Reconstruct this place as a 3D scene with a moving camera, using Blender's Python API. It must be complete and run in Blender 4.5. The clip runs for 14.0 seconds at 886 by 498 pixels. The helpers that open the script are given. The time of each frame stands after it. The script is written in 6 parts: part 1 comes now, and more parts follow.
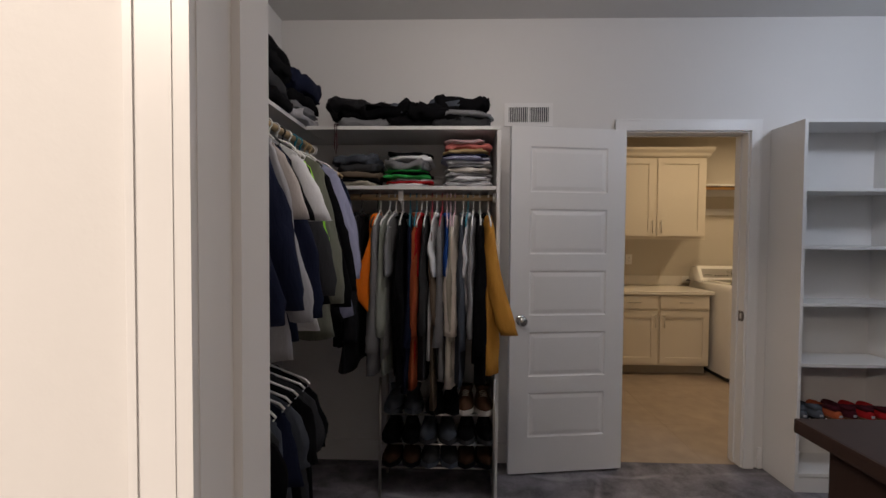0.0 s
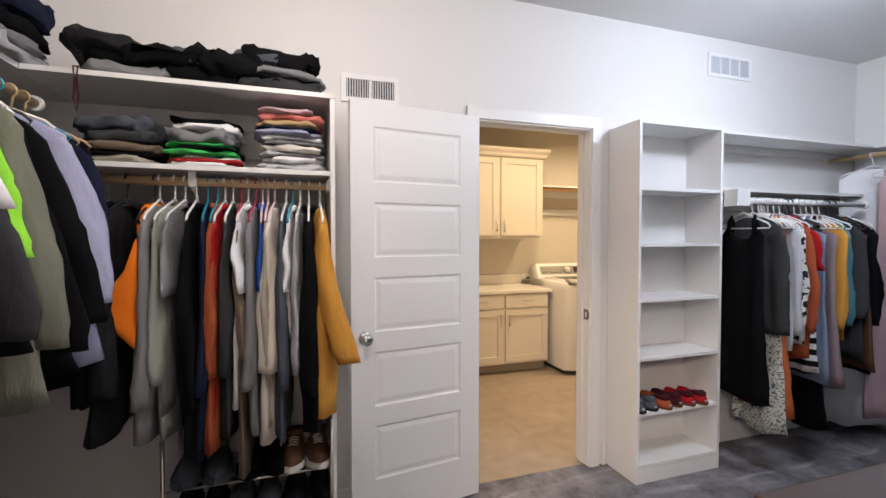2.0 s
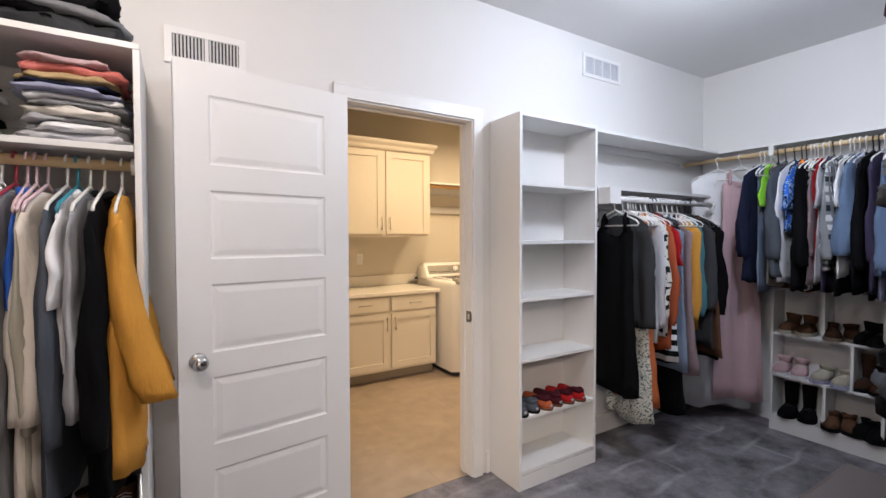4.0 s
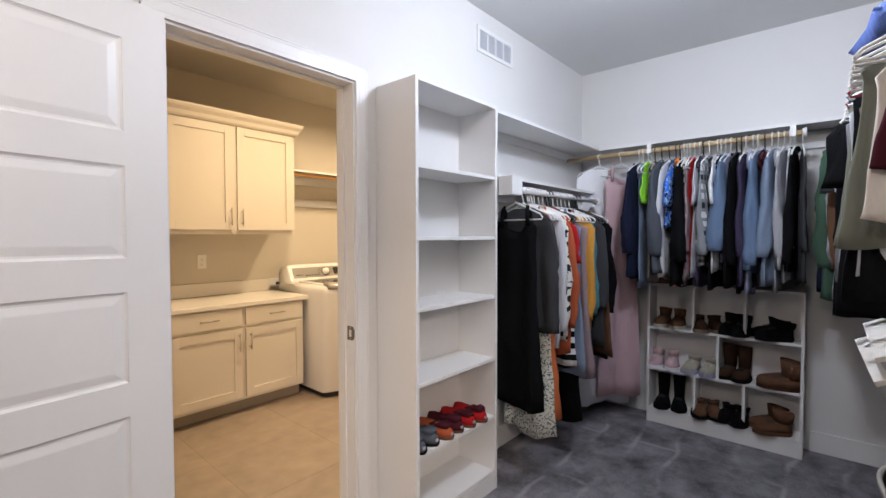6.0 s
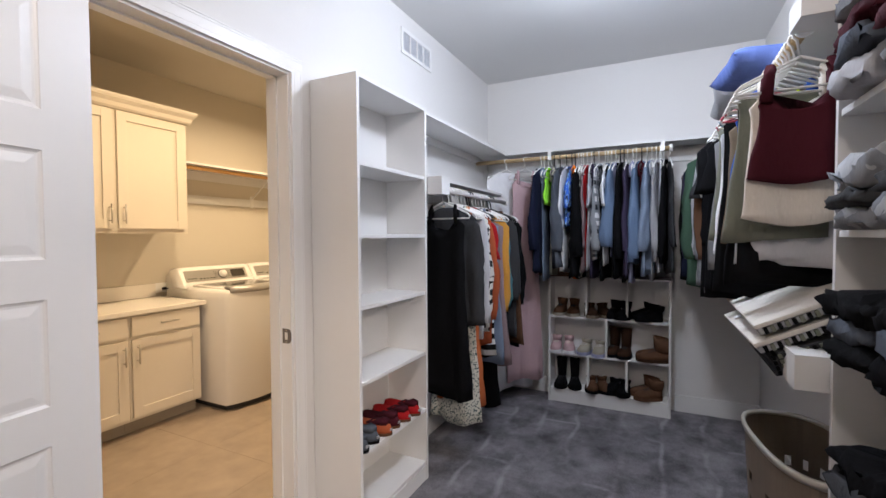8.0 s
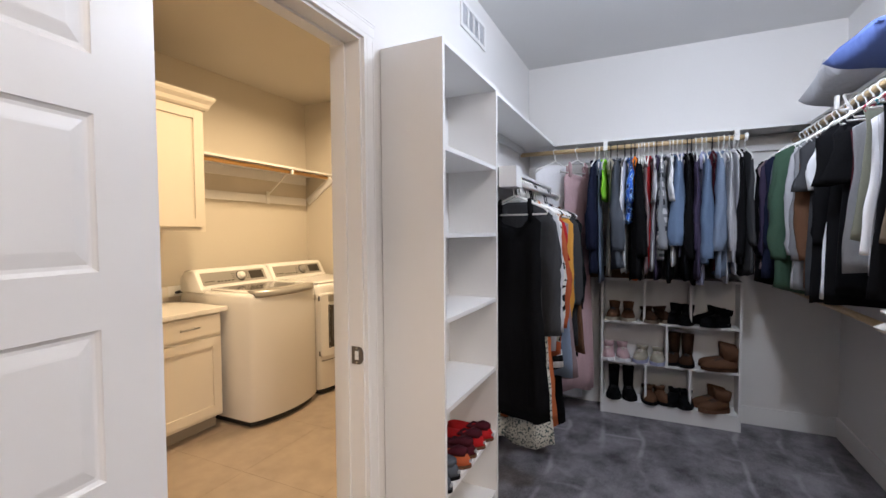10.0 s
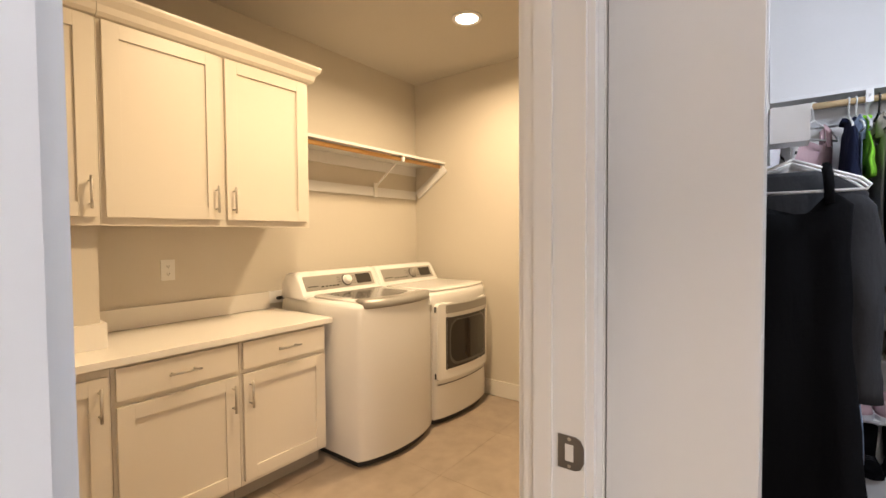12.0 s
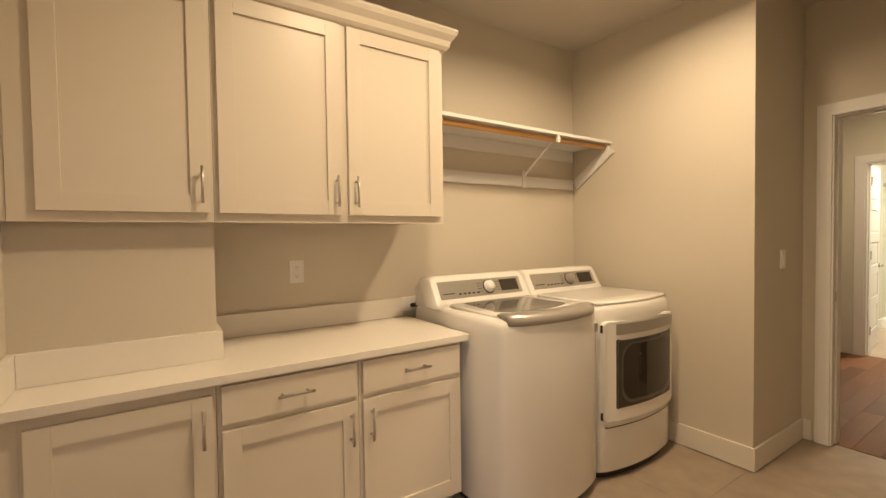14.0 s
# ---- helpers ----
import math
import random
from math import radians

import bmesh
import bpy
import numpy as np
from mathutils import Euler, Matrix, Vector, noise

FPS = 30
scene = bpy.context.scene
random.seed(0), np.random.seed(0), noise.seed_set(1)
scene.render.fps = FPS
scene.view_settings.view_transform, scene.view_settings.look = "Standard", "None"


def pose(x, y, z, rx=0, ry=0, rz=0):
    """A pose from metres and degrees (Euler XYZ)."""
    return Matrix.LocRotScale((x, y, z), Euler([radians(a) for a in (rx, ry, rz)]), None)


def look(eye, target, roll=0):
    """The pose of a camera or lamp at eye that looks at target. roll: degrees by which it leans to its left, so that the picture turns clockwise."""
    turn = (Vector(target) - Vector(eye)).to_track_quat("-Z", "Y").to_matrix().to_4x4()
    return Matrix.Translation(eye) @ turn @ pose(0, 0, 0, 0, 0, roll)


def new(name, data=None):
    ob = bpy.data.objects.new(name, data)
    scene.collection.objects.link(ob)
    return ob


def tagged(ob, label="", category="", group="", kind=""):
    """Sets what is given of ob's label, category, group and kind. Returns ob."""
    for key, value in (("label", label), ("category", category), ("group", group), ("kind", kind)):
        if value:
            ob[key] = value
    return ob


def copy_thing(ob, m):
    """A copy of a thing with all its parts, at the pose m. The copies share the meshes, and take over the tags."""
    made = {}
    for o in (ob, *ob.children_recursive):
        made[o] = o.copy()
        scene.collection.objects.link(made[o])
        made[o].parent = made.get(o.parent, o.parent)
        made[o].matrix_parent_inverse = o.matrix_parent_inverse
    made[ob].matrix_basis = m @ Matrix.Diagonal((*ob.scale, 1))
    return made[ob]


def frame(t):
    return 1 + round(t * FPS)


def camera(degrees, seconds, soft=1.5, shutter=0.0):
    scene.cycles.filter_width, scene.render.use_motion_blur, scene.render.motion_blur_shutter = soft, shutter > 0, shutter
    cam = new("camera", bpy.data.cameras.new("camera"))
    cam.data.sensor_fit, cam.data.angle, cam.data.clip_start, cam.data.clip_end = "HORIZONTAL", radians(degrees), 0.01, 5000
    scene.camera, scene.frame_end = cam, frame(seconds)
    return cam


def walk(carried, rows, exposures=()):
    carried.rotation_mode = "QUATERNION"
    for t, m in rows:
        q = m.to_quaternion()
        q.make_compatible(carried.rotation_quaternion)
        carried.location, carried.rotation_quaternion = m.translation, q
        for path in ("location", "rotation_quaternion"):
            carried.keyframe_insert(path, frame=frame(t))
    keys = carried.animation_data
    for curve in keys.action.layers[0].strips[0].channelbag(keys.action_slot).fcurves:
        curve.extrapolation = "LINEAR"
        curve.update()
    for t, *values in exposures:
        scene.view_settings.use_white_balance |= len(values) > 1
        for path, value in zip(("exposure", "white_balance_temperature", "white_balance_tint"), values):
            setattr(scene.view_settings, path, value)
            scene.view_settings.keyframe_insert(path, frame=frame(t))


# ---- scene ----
cam = camera(90.6, 14.0)
METRES, EYE, TILT, LEAN, TURN = 3.66, 1.36, 0.0, 0.0, 4.6
PATH = [
    (0, (1.06, 2.209, 1.42), (1.002, 4.207, 1.361), 0.4),
    (0.5, (1.075, 2.368, 1.41), (1.119, 4.367, 1.346), 0.6),
    (1, (1.113, 2.521, 1.409), (1.317, 4.51, 1.346), 0.4),
    (1.5, (1.137, 2.631, 1.412), (1.552, 4.587, 1.357), 0.1),
    (2, (1.151, 2.679, 1.414), (1.773, 4.579, 1.361), 0.0),
    (2.5, (1.167, 2.7, 1.41), (1.945, 4.542, 1.358), -0.0),
    (3, (1.191, 2.724, 1.408), (2.076, 4.517, 1.356), -0.0),
    (5.5, (1.618, 3.241, 1.386), (2.975, 4.709, 1.327), -0.2),
    (6, (1.612, 3.339, 1.378), (3.116, 4.656, 1.321), -0.1),
    (6.5, (1.555, 3.379, 1.366), (3.185, 4.537, 1.312), -0.1),
    (7, (1.454, 3.407, 1.368), (3.166, 4.441, 1.313), -0.2),
    (9.5, (1.427, 3.849, 1.374), (3.245, 4.681, 1.309), -0.3),
    (10, (1.537, 4.013, 1.38), (3.347, 4.861, 1.306), -0.4),
    (10.5, (1.655, 4.192, 1.374), (3.443, 5.085, 1.3), -0.3),
    (11, (1.802, 4.356, 1.356), (3.542, 5.34, 1.29), -0.3),
    (11.5, (1.92, 4.506, 1.352), (3.593, 5.6, 1.285), -0.5),
    (12, (2.035, 4.667, 1.351), (3.636, 5.864, 1.286), -0.4),
    (12.5, (2.162, 4.794, 1.357), (3.675, 6.1, 1.287), -0.5),
    (13, (2.295, 4.914, 1.341), (3.685, 6.351, 1.276), -0.7),
    (13.5, (2.391, 5.006, 1.335), (3.642, 6.565, 1.272), -0.7),
    (14, (2.443, 5.071, 1.334), (3.557, 6.731, 1.278), -0.8),
]
EXPOSURES = [(0.0, -1.5), (0.5, -1.12), (1.0, -0.48), (1.5, -0.1), (3.0, -0.06), (9.5, -0.04), (11.0, 0.06), (11.5, 0.12), (12.3, 0.12), (13.0, -0.1), (14.0, -0.35)]
walk(cam, [(t, look(eye, target, roll)) for t, eye, target, roll in PATH], EXPOSURES)

# ---- world, lamps, exposure ----
world = bpy.data.worlds.new("world")
scene.world = world
world.use_nodes = True
world.node_tree.nodes["Background"].inputs[0].default_value = (0.5, 0.6, 0.8, 1)
world.node_tree.nodes["Background"].inputs[1].default_value = 0.02


def lamp(name, x, y, z, size, watts, colour, shape="DISK", spread=180):
    data = bpy.data.lights.new(name, "AREA")
    data.shape, data.size, data.energy, data.color, data.spread = shape, size, watts, colour, radians(spread)
    ob = new(name, data)
    ob.location = (x, y, z)
    ob["kind"] = "structure"
    return ob


CLOSET_LIGHT = (3.5, 3.68)
CLOSET_LIGHT_2 = (1.15, 3.6)
LAUNDRY_LIGHT = (4.44, 6.26)
LAUNDRY_LIGHT_2 = (3.3, 6.02)
SOFT = (1.0, 0.875, 0.80)
COOL, WARM = (0.75, 0.835, 1.0), (1.0, 0.74, 0.45)
def bulb(name, x, y, z, radius, watts, colour):
    data = bpy.data.lights.new(name, "POINT")
    data.shadow_soft_size, data.energy, data.color = radius, watts, colour
    ob = new(name, data)
    ob.location = (x, y, z)
    ob["kind"] = "structure"
    return ob


bulb("closet_lamp", CLOSET_LIGHT[0], CLOSET_LIGHT[1], 2.52, 0.09, 54, COOL)
bulb("closet_lamp_west", CLOSET_LIGHT_2[0], CLOSET_LIGHT_2[1], 2.54, 0.09, 36, SOFT)
lamp("laundry_lamp", LAUNDRY_LIGHT[0], LAUNDRY_LIGHT[1], 2.735, 0.15, 29, WARM, spread=160)
lamp("laundry_lamp_front", LAUNDRY_LIGHT_2[0], LAUNDRY_LIGHT_2[1], 2.735, 0.15, 27, WARM, spread=160)
lamp("hall_lamp", 7.6, 5.9, 2.7, 0.2, 26, (1.0, 0.74, 0.46))
lamp("bathroom_lamp", 9.6, 6.2, 2.6, 0.5, 110, (1.0, 0.86, 0.62))
lamp("bedroom_lamp", -0.3, 0.8, 2.7, 1.2, 330, (1.0, 0.85, 0.72))


# ---- materials ----
def rgb(c):
    return (c[0], c[1], c[2], 1)


def material(name, colour, rough=0.6, metal=0.0, vary=0.08, scale=6.0, bump=0.1, grain=120.0, stretch=(1, 1, 1), dist=0.002, each=0.0, coat=0.0, spec=0.5):
    """A surface with variation at two scales: soft patches of the colour and a fine relief."""
    m = bpy.data.materials.new(name)
    m.use_nodes = True
    n, l = m.node_tree.nodes, m.node_tree.links
    b = n["Principled BSDF"]
    b.inputs["Roughness"].default_value, b.inputs["Metallic"].default_value = rough, metal
    b.inputs["Specular IOR Level"].default_value = spec
    b.inputs["Coat Weight"].default_value = coat
    co, mp = n.new("ShaderNodeTexCoord"), n.new("ShaderNodeMapping")
    mp.inputs["Scale"].default_value = stretch
    l.new(co.outputs["Object"], mp.inputs["Vector"])
    big, fine = n.new("ShaderNodeTexNoise"), n.new("ShaderNodeTexNoise")
    big.inputs["Scale"].default_value, fine.inputs["Scale"].default_value = scale, grain
    big.inputs["Detail"].default_value, fine.inputs["Detail"].default_value = 4, 3
    for t in (big, fine):
        l.new(mp.outputs["Vector"], t.inputs["Vector"])
    mix = n.new("ShaderNodeMix")
    mix.data_type = "RGBA"
    mix.inputs["A"].default_value = rgb([max(0, c * (1 - vary)) for c in colour])
    mix.inputs["B"].default_value = rgb([min(1, c * (1 + vary)) for c in colour])
    add = n.new("ShaderNodeMath")
    add.operation = "MULTIPLY_ADD"
    l.new(fine.outputs["Fac"], add.inputs[0])
    add.inputs[1].default_value = 0.5
    sub = n.new("ShaderNodeMath")
    sub.operation = "MULTIPLY"
    l.new(big.outputs["Fac"], sub.inputs[0])
    sub.inputs[1].default_value = 0.5
    l.new(sub.outputs[0], add.inputs[2])
    l.new(add.outputs[0], mix.inputs["Factor"])
    l.new(mix.outputs["Result"], b.inputs["Base Color"])
    bp = n.new("ShaderNodeBump")
    bp.inputs["Strength"].default_value, bp.inputs["Distance"].default_value = bump, dist
    l.new(fine.outputs["Fac"], bp.inputs["Height"])
    l.new(bp.outputs["Normal"], b.inputs["Normal"])
    return m


def cloth(name, colour, heather=0.12, rough=0.9, crumple=0.5):
    m = material(name, colour, rough, 0, heather, 9, 0.4, 170, (1, 1, 0.35), 0.0025, spec=0.08)
    n, l = m.node_tree.nodes, m.node_tree.links
    co, mp, creases, bump = n.new("ShaderNodeTexCoord"), n.new("ShaderNodeMapping"), n.new("ShaderNodeTexNoise"), n.new("ShaderNodeBump")
    mp.inputs["Scale"].default_value = (1.0, 1.0, 0.25)
    creases.inputs["Scale"].default_value, creases.inputs["Detail"].default_value, creases.inputs["Distortion"].default_value = 19, 3, 0.6
    bump.inputs["Strength"].default_value, bump.inputs["Distance"].default_value = crumple, 0.022
    l.new(co.outputs["Object"], mp.inputs["Vector"])
    l.new(mp.outputs["Vector"], creases.inputs["Vector"])
    l.new(creases.outputs["Fac"], bump.inputs["Height"])
    b = n["Principled BSDF"]
    l.new(b.inputs["Normal"].links[0].from_socket, bump.inputs["Normal"])
    l.new(bump.outputs["Normal"], b.inputs["Normal"])
    return m


def banded(name, a, b, scale, direction="Z", sharp=0.5):
    """Cloth with stripes in a second colour."""
    m = cloth(name, a)
    n, l = m.node_tree.nodes, m.node_tree.links
    w = n.new("ShaderNodeTexWave")
    w.bands_direction = direction
    w.inputs["Scale"].default_value = scale
    w.inputs["Distortion"].default_value = 0.4
    co = n.new("ShaderNodeTexCoord")
    l.new(co.outputs["Object"], w.inputs["Vector"])
    r = n.new("ShaderNodeValToRGB")
    r.color_ramp.interpolation = "CONSTANT"
    r.color_ramp.elements[0].color, r.color_ramp.elements[1].color = rgb(a), rgb(b)
    r.color_ramp.elements[1].position = sharp
    l.new(w.outputs["Fac"], r.inputs["Fac"])
    l.new(r.outputs["Color"], n["Principled BSDF"].inputs["Base Color"])
    return m


def printed(name, base, ink, scale=60, amount=0.52, third=None):
    """Cloth with a small uneven print."""
    m = cloth(name, base)
    n, l = m.node_tree.nodes, m.node_tree.links
    t = n.new("ShaderNodeTexNoise")
    t.inputs["Scale"].default_value, t.inputs["Detail"].default_value = scale, 1.5
    co = n.new("ShaderNodeTexCoord")
    l.new(co.outputs["Object"], t.inputs["Vector"])
    r = n.new("ShaderNodeValToRGB")
    r.color_ramp.interpolation = "CONSTANT"
    r.color_ramp.elements[0].color, r.color_ramp.elements[1].color = rgb(base), rgb(ink)
    r.color_ramp.elements[1].position = amount
    if third:
        r.color_ramp.elements.new(amount + 0.08).color = rgb(third)
    l.new(t.outputs["Fac"], r.inputs["Fac"])
    l.new(r.outputs["Color"], n["Principled BSDF"].inputs["Base Color"])
    return m


def plaid(name, dark, pale, mid):
    """Wide woven checks: soft dark bands crossing on a pale ground."""
    m = cloth(name, pale)
    n, l = m.node_tree.nodes, m.node_tree.links
    co = n.new("ShaderNodeTexCoord")
    last = None
    for direction, scale, colour in (("Z", 1.9, dark), ("X", 3.1, dark), ("Z", 5.3, mid), ("X", 7.4, mid)):
        w, r, mix = n.new("ShaderNodeTexWave"), n.new("ShaderNodeValToRGB"), n.new("ShaderNodeMix")
        w.bands_direction = direction
        w.inputs["Scale"].default_value, w.inputs["Distortion"].default_value = scale, 0.5
        l.new(co.outputs["Object"], w.inputs["Vector"])
        r.color_ramp.elements[0].position, r.color_ramp.elements[1].position = 0.62, 0.80
        l.new(w.outputs["Fac"], r.inputs["Fac"])
        mix.data_type = "RGBA"
        mix.inputs["A"].default_value, mix.inputs["B"].default_value = rgb(pale), rgb(colour)
        if last:
            l.new(last, mix.inputs["A"])
        l.new(r.outputs["Color"], mix.inputs["Factor"])
        last = mix.outputs["Result"]
    l.new(last, n["Principled BSDF"].inputs["Base Color"])
    return m


WALL = material("closet_wall_paint", (0.72, 0.705, 0.69), 0.55, 0, 0.02, 2.5, 0.35, 60, dist=0.0012)
LAUNDRY_WALL = material("laundry_wall_paint", (0.60, 0.55, 0.47), 0.55, 0, 0.02, 2.5, 0.35, 60, dist=0.0012)
HALL_WALL = material("hall_wall_paint", (0.62, 0.60, 0.52), 0.6, 0, 0.02, 2.5, 0.2, 60, dist=0.001)
CEILING = material("ceiling_paint", (0.70, 0.695, 0.69), 0.8, 0, 0.03, 3, 0.5, 90, dist=0.002)
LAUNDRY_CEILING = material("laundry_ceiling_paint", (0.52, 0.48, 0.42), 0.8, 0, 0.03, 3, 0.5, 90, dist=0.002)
TRIM = material("trim_paint", (0.78, 0.77, 0.76), 0.35, 0, 0.015, 5, 0.05, 50, dist=0.0006)
SHELF = material("shelf_paint", (0.74, 0.73, 0.72), 0.4, 0, 0.02, 4, 0.08, 40, dist=0.0008)
CABINET = material("cabinet_paint", (0.70, 0.64, 0.55), 0.38, 0, 0.015, 5, 0.05, 50, dist=0.0006)
# cabinet cream darkened: the shade of the toe recess is put into its colour
CABINET_SHADED = material("toe_kick_shaded", (0.30, 0.26, 0.21), 0.6, 0, 0.05, 5, 0.05, 50)
QUARTZ = material("white_quartz", (0.80, 0.76, 0.70), 0.22, 0, 0.03, 40, 0.02, 300, dist=0.0003)
CARPET = material("grey_carpet", (0.128, 0.120, 0.132), 0.97, 0, 0.22, 5, 1.0, 260, dist=0.008, spec=0.1)


def carpet_tracks(m):
    """Brushed patches and a few long pale strokes left in the pile by a vacuum cleaner."""
    n, l = m.node_tree.nodes, m.node_tree.links
    co = n.new("ShaderNodeTexCoord")
    wide, nz, gate, tuft, br = n.new("ShaderNodeTexNoise"), n.new("ShaderNodeTexNoise"), n.new("ShaderNodeTexNoise"), n.new("ShaderNodeTexNoise"), n.new("ShaderNodeTexBrick")
    wide.inputs["Scale"].default_value = 1.4
    nz.inputs["Scale"].default_value, nz.inputs["Detail"].default_value, nz.inputs["Roughness"].default_value = 4.5, 7, 0.65
    gate.inputs["Scale"].default_value = 3.1
    tuft.inputs["Scale"].default_value, tuft.inputs["Detail"].default_value = 150, 2
    for t in (nz, gate, tuft, wide):
        l.new(co.outputs["Object"], t.inputs["Vector"])
    warp = n.new("ShaderNodeVectorMath")
    warp.operation = "MULTIPLY_ADD"
    l.new(wide.outputs["Color"], warp.inputs[0])
    warp.inputs[1].default_value = (0.35, 0.35, 0)
    l.new(co.outputs["Object"], warp.inputs[2])
    l.new(warp.outputs[0], br.inputs["Vector"])
    br.inputs["Scale"].default_value, br.inputs["Mortar Size"].default_value, br.inputs["Mortar Smooth"].default_value = 1.6, 0.045, 1.0
    br.inputs["Brick Width"].default_value, br.inputs["Row Height"].default_value = 2.2, 0.42
    br.inputs["Color1"].default_value, br.inputs["Color2"].default_value, br.inputs["Mortar"].default_value = (0, 0, 0, 1), (0.13, 0.13, 0.13, 1), (0.75, 0.75, 0.75, 1)
    g = n.new("ShaderNodeMapRange")
    g.inputs["From Min"].default_value, g.inputs["From Max"].default_value = 0.42, 0.62
    g.inputs["To Max"].default_value = 0.34
    l.new(gate.outputs["Fac"], g.inputs["Value"])
    mul = n.new("ShaderNodeMath")
    mul.operation = "MULTIPLY_ADD"
    l.new(br.outputs["Color"], mul.inputs[0])
    l.new(g.outputs["Result"], mul.inputs[1])
    l.new(nz.outputs["Fac"], mul.inputs[2])
    add = n.new("ShaderNodeMath")
    add.operation = "MULTIPLY_ADD"
    l.new(tuft.outputs["Fac"], add.inputs[0])
    add.inputs[1].default_value = 0.35
    l.new(mul.outputs[0], add.inputs[2])
    ramp = n.new("ShaderNodeValToRGB")
    ramp.color_ramp.elements[0].position, ramp.color_ramp.elements[1].position = 0.48, 0.95
    ramp.color_ramp.elements[0].color, ramp.color_ramp.elements[1].color = (0.085, 0.078, 0.088, 1), (0.42, 0.40, 0.43, 1)
    l.new(add.outputs[0], ramp.inputs["Fac"])
    l.new(ramp.outputs["Color"], n["Principled BSDF"].inputs["Base Color"])


carpet_tracks(CARPET)
CONCRETE = material("tan_porcelain_tile", (0.33, 0.262, 0.205), 0.42, 0, 0.5, 1.7, 0.16, 9, dist=0.001)
for node in CONCRETE.node_tree.nodes:
    if node.bl_idname == "ShaderNodeMapping":
        CONCRETE.node_tree.links.new(CONCRETE.node_tree.nodes.new("ShaderNodeNewGeometry").outputs["Position"], node.inputs["Vector"])
GROUT = material("brown_grout", (0.27, 0.22, 0.175), 0.9, 0, 0.1, 30, 0.2, 200)
WOODFLOOR = material("brown_wood_planks", (0.15, 0.066, 0.032), 0.5, 0, 0.35, 6, 0.1, 40, (1, 8, 1), 0.001, spec=0.2)
ROD = material("pine_rod", (0.52, 0.37, 0.20), 0.45, 0, 0.12, 8, 0.08, 60, (1, 1, 1))
ROD_ORANGE = material("varnished_rod", (0.62, 0.34, 0.11), 0.35, 0, 0.08, 8, 0.05, 60)
STEEL = material("brushed_nickel", (0.55, 0.52, 0.48), 0.28, 1, 0.05, 30, 0.03, 200)
DARKSTEEL = material("tarnished_nickel", (0.20, 0.19, 0.19), 0.35, 1, 0.05, 30, 0.03, 200)
CHROME = material("chrome", (0.55, 0.55, 0.55), 0.12, 1, 0.02, 20, 0.0, 100)
APPLIANCE = material("appliance_enamel", (0.78, 0.76, 0.73), 0.2, 0, 0.01, 4, 0.0, 60, coat=0.3)
SILVER = material("silver_plastic", (0.36, 0.34, 0.31), 0.32, 0.4, 0.03, 30, 0.02, 200)
DARKGLASS = material("dark_glass", (0.03, 0.025, 0.02), 0.08, 0, 0.1, 8, 0.0, 60)
GREYGLASS = material("smoked_glass", (0.11, 0.10, 0.09), 0.1, 0, 0.2, 8, 0.0, 60)
SMOKED = material("smoked_panel", (0.055, 0.048, 0.042), 0.12, 0, 0.1, 8, 0.0, 60)
BLACKPLASTIC = material("black_plastic", (0.015, 0.015, 0.015), 0.5, 0, 0.1, 20, 0.02, 200)
WHITEPLASTIC = material("white_plastic", (0.80, 0.79, 0.77), 0.3, 0, 0.02, 20, 0.02, 200)
BLACKHANGER = material("black_hanger_plastic", (0.02, 0.02, 0.02), 0.4, 0, 0.02, 20, 0.02, 200)
PINKPLASTIC = material("pale_pink_plastic", (0.75, 0.55, 0.60), 0.35, 0, 0.02, 20, 0.02, 200)
REDPLASTIC = material("dark_red_plastic", (0.35, 0.03, 0.06), 0.35, 0, 0.02, 20, 0.02, 200)
TEALPLASTIC = material("teal_plastic", (0.03, 0.25, 0.35), 0.35, 0, 0.02, 20, 0.02, 200)
TRAYWOOD = material("brown_tray_wood", (0.17, 0.085, 0.04), 0.5, 0, 0.25, 6, 0.05, 40, (1, 8, 1))
DARKWOOD = material("dark_espresso_wood", (0.028, 0.016, 0.013), 0.5, 0, 0.3, 6, 0.05, 40, (1, 8, 1), spec=0.2)
MARBLE = material("white_marble_surround", (0.75, 0.73, 0.68), 0.25, 0, 0.08, 3, 0.02, 60)
# near-black that stands for the shade inside an air duct
BLACKHOLE = material("duct_shade", (0.05, 0.05, 0.05), 0.8, 0, 0.1, 20, 0.02, 60)
GLOW = bpy.data.materials.new("lit_diffuser")
GLOW.use_nodes = True
GLOW.node_tree.nodes["Principled BSDF"].inputs["Emission Color"].default_value = (1.0, 0.86, 0.66, 1)
GLOW.node_tree.nodes["Principled BSDF"].inputs["Emission Strength"].default_value = 14
GLOWCOOL = GLOW.copy()
GLOWCOOL.name = "lit_dome"
GLOWCOOL.node_tree.nodes["Principled BSDF"].inputs["Emission Color"].default_value = (0.85, 0.93, 1, 1)
GLOWCOOL.node_tree.nodes["Principled BSDF"].inputs["Emission Strength"].default_value = 5

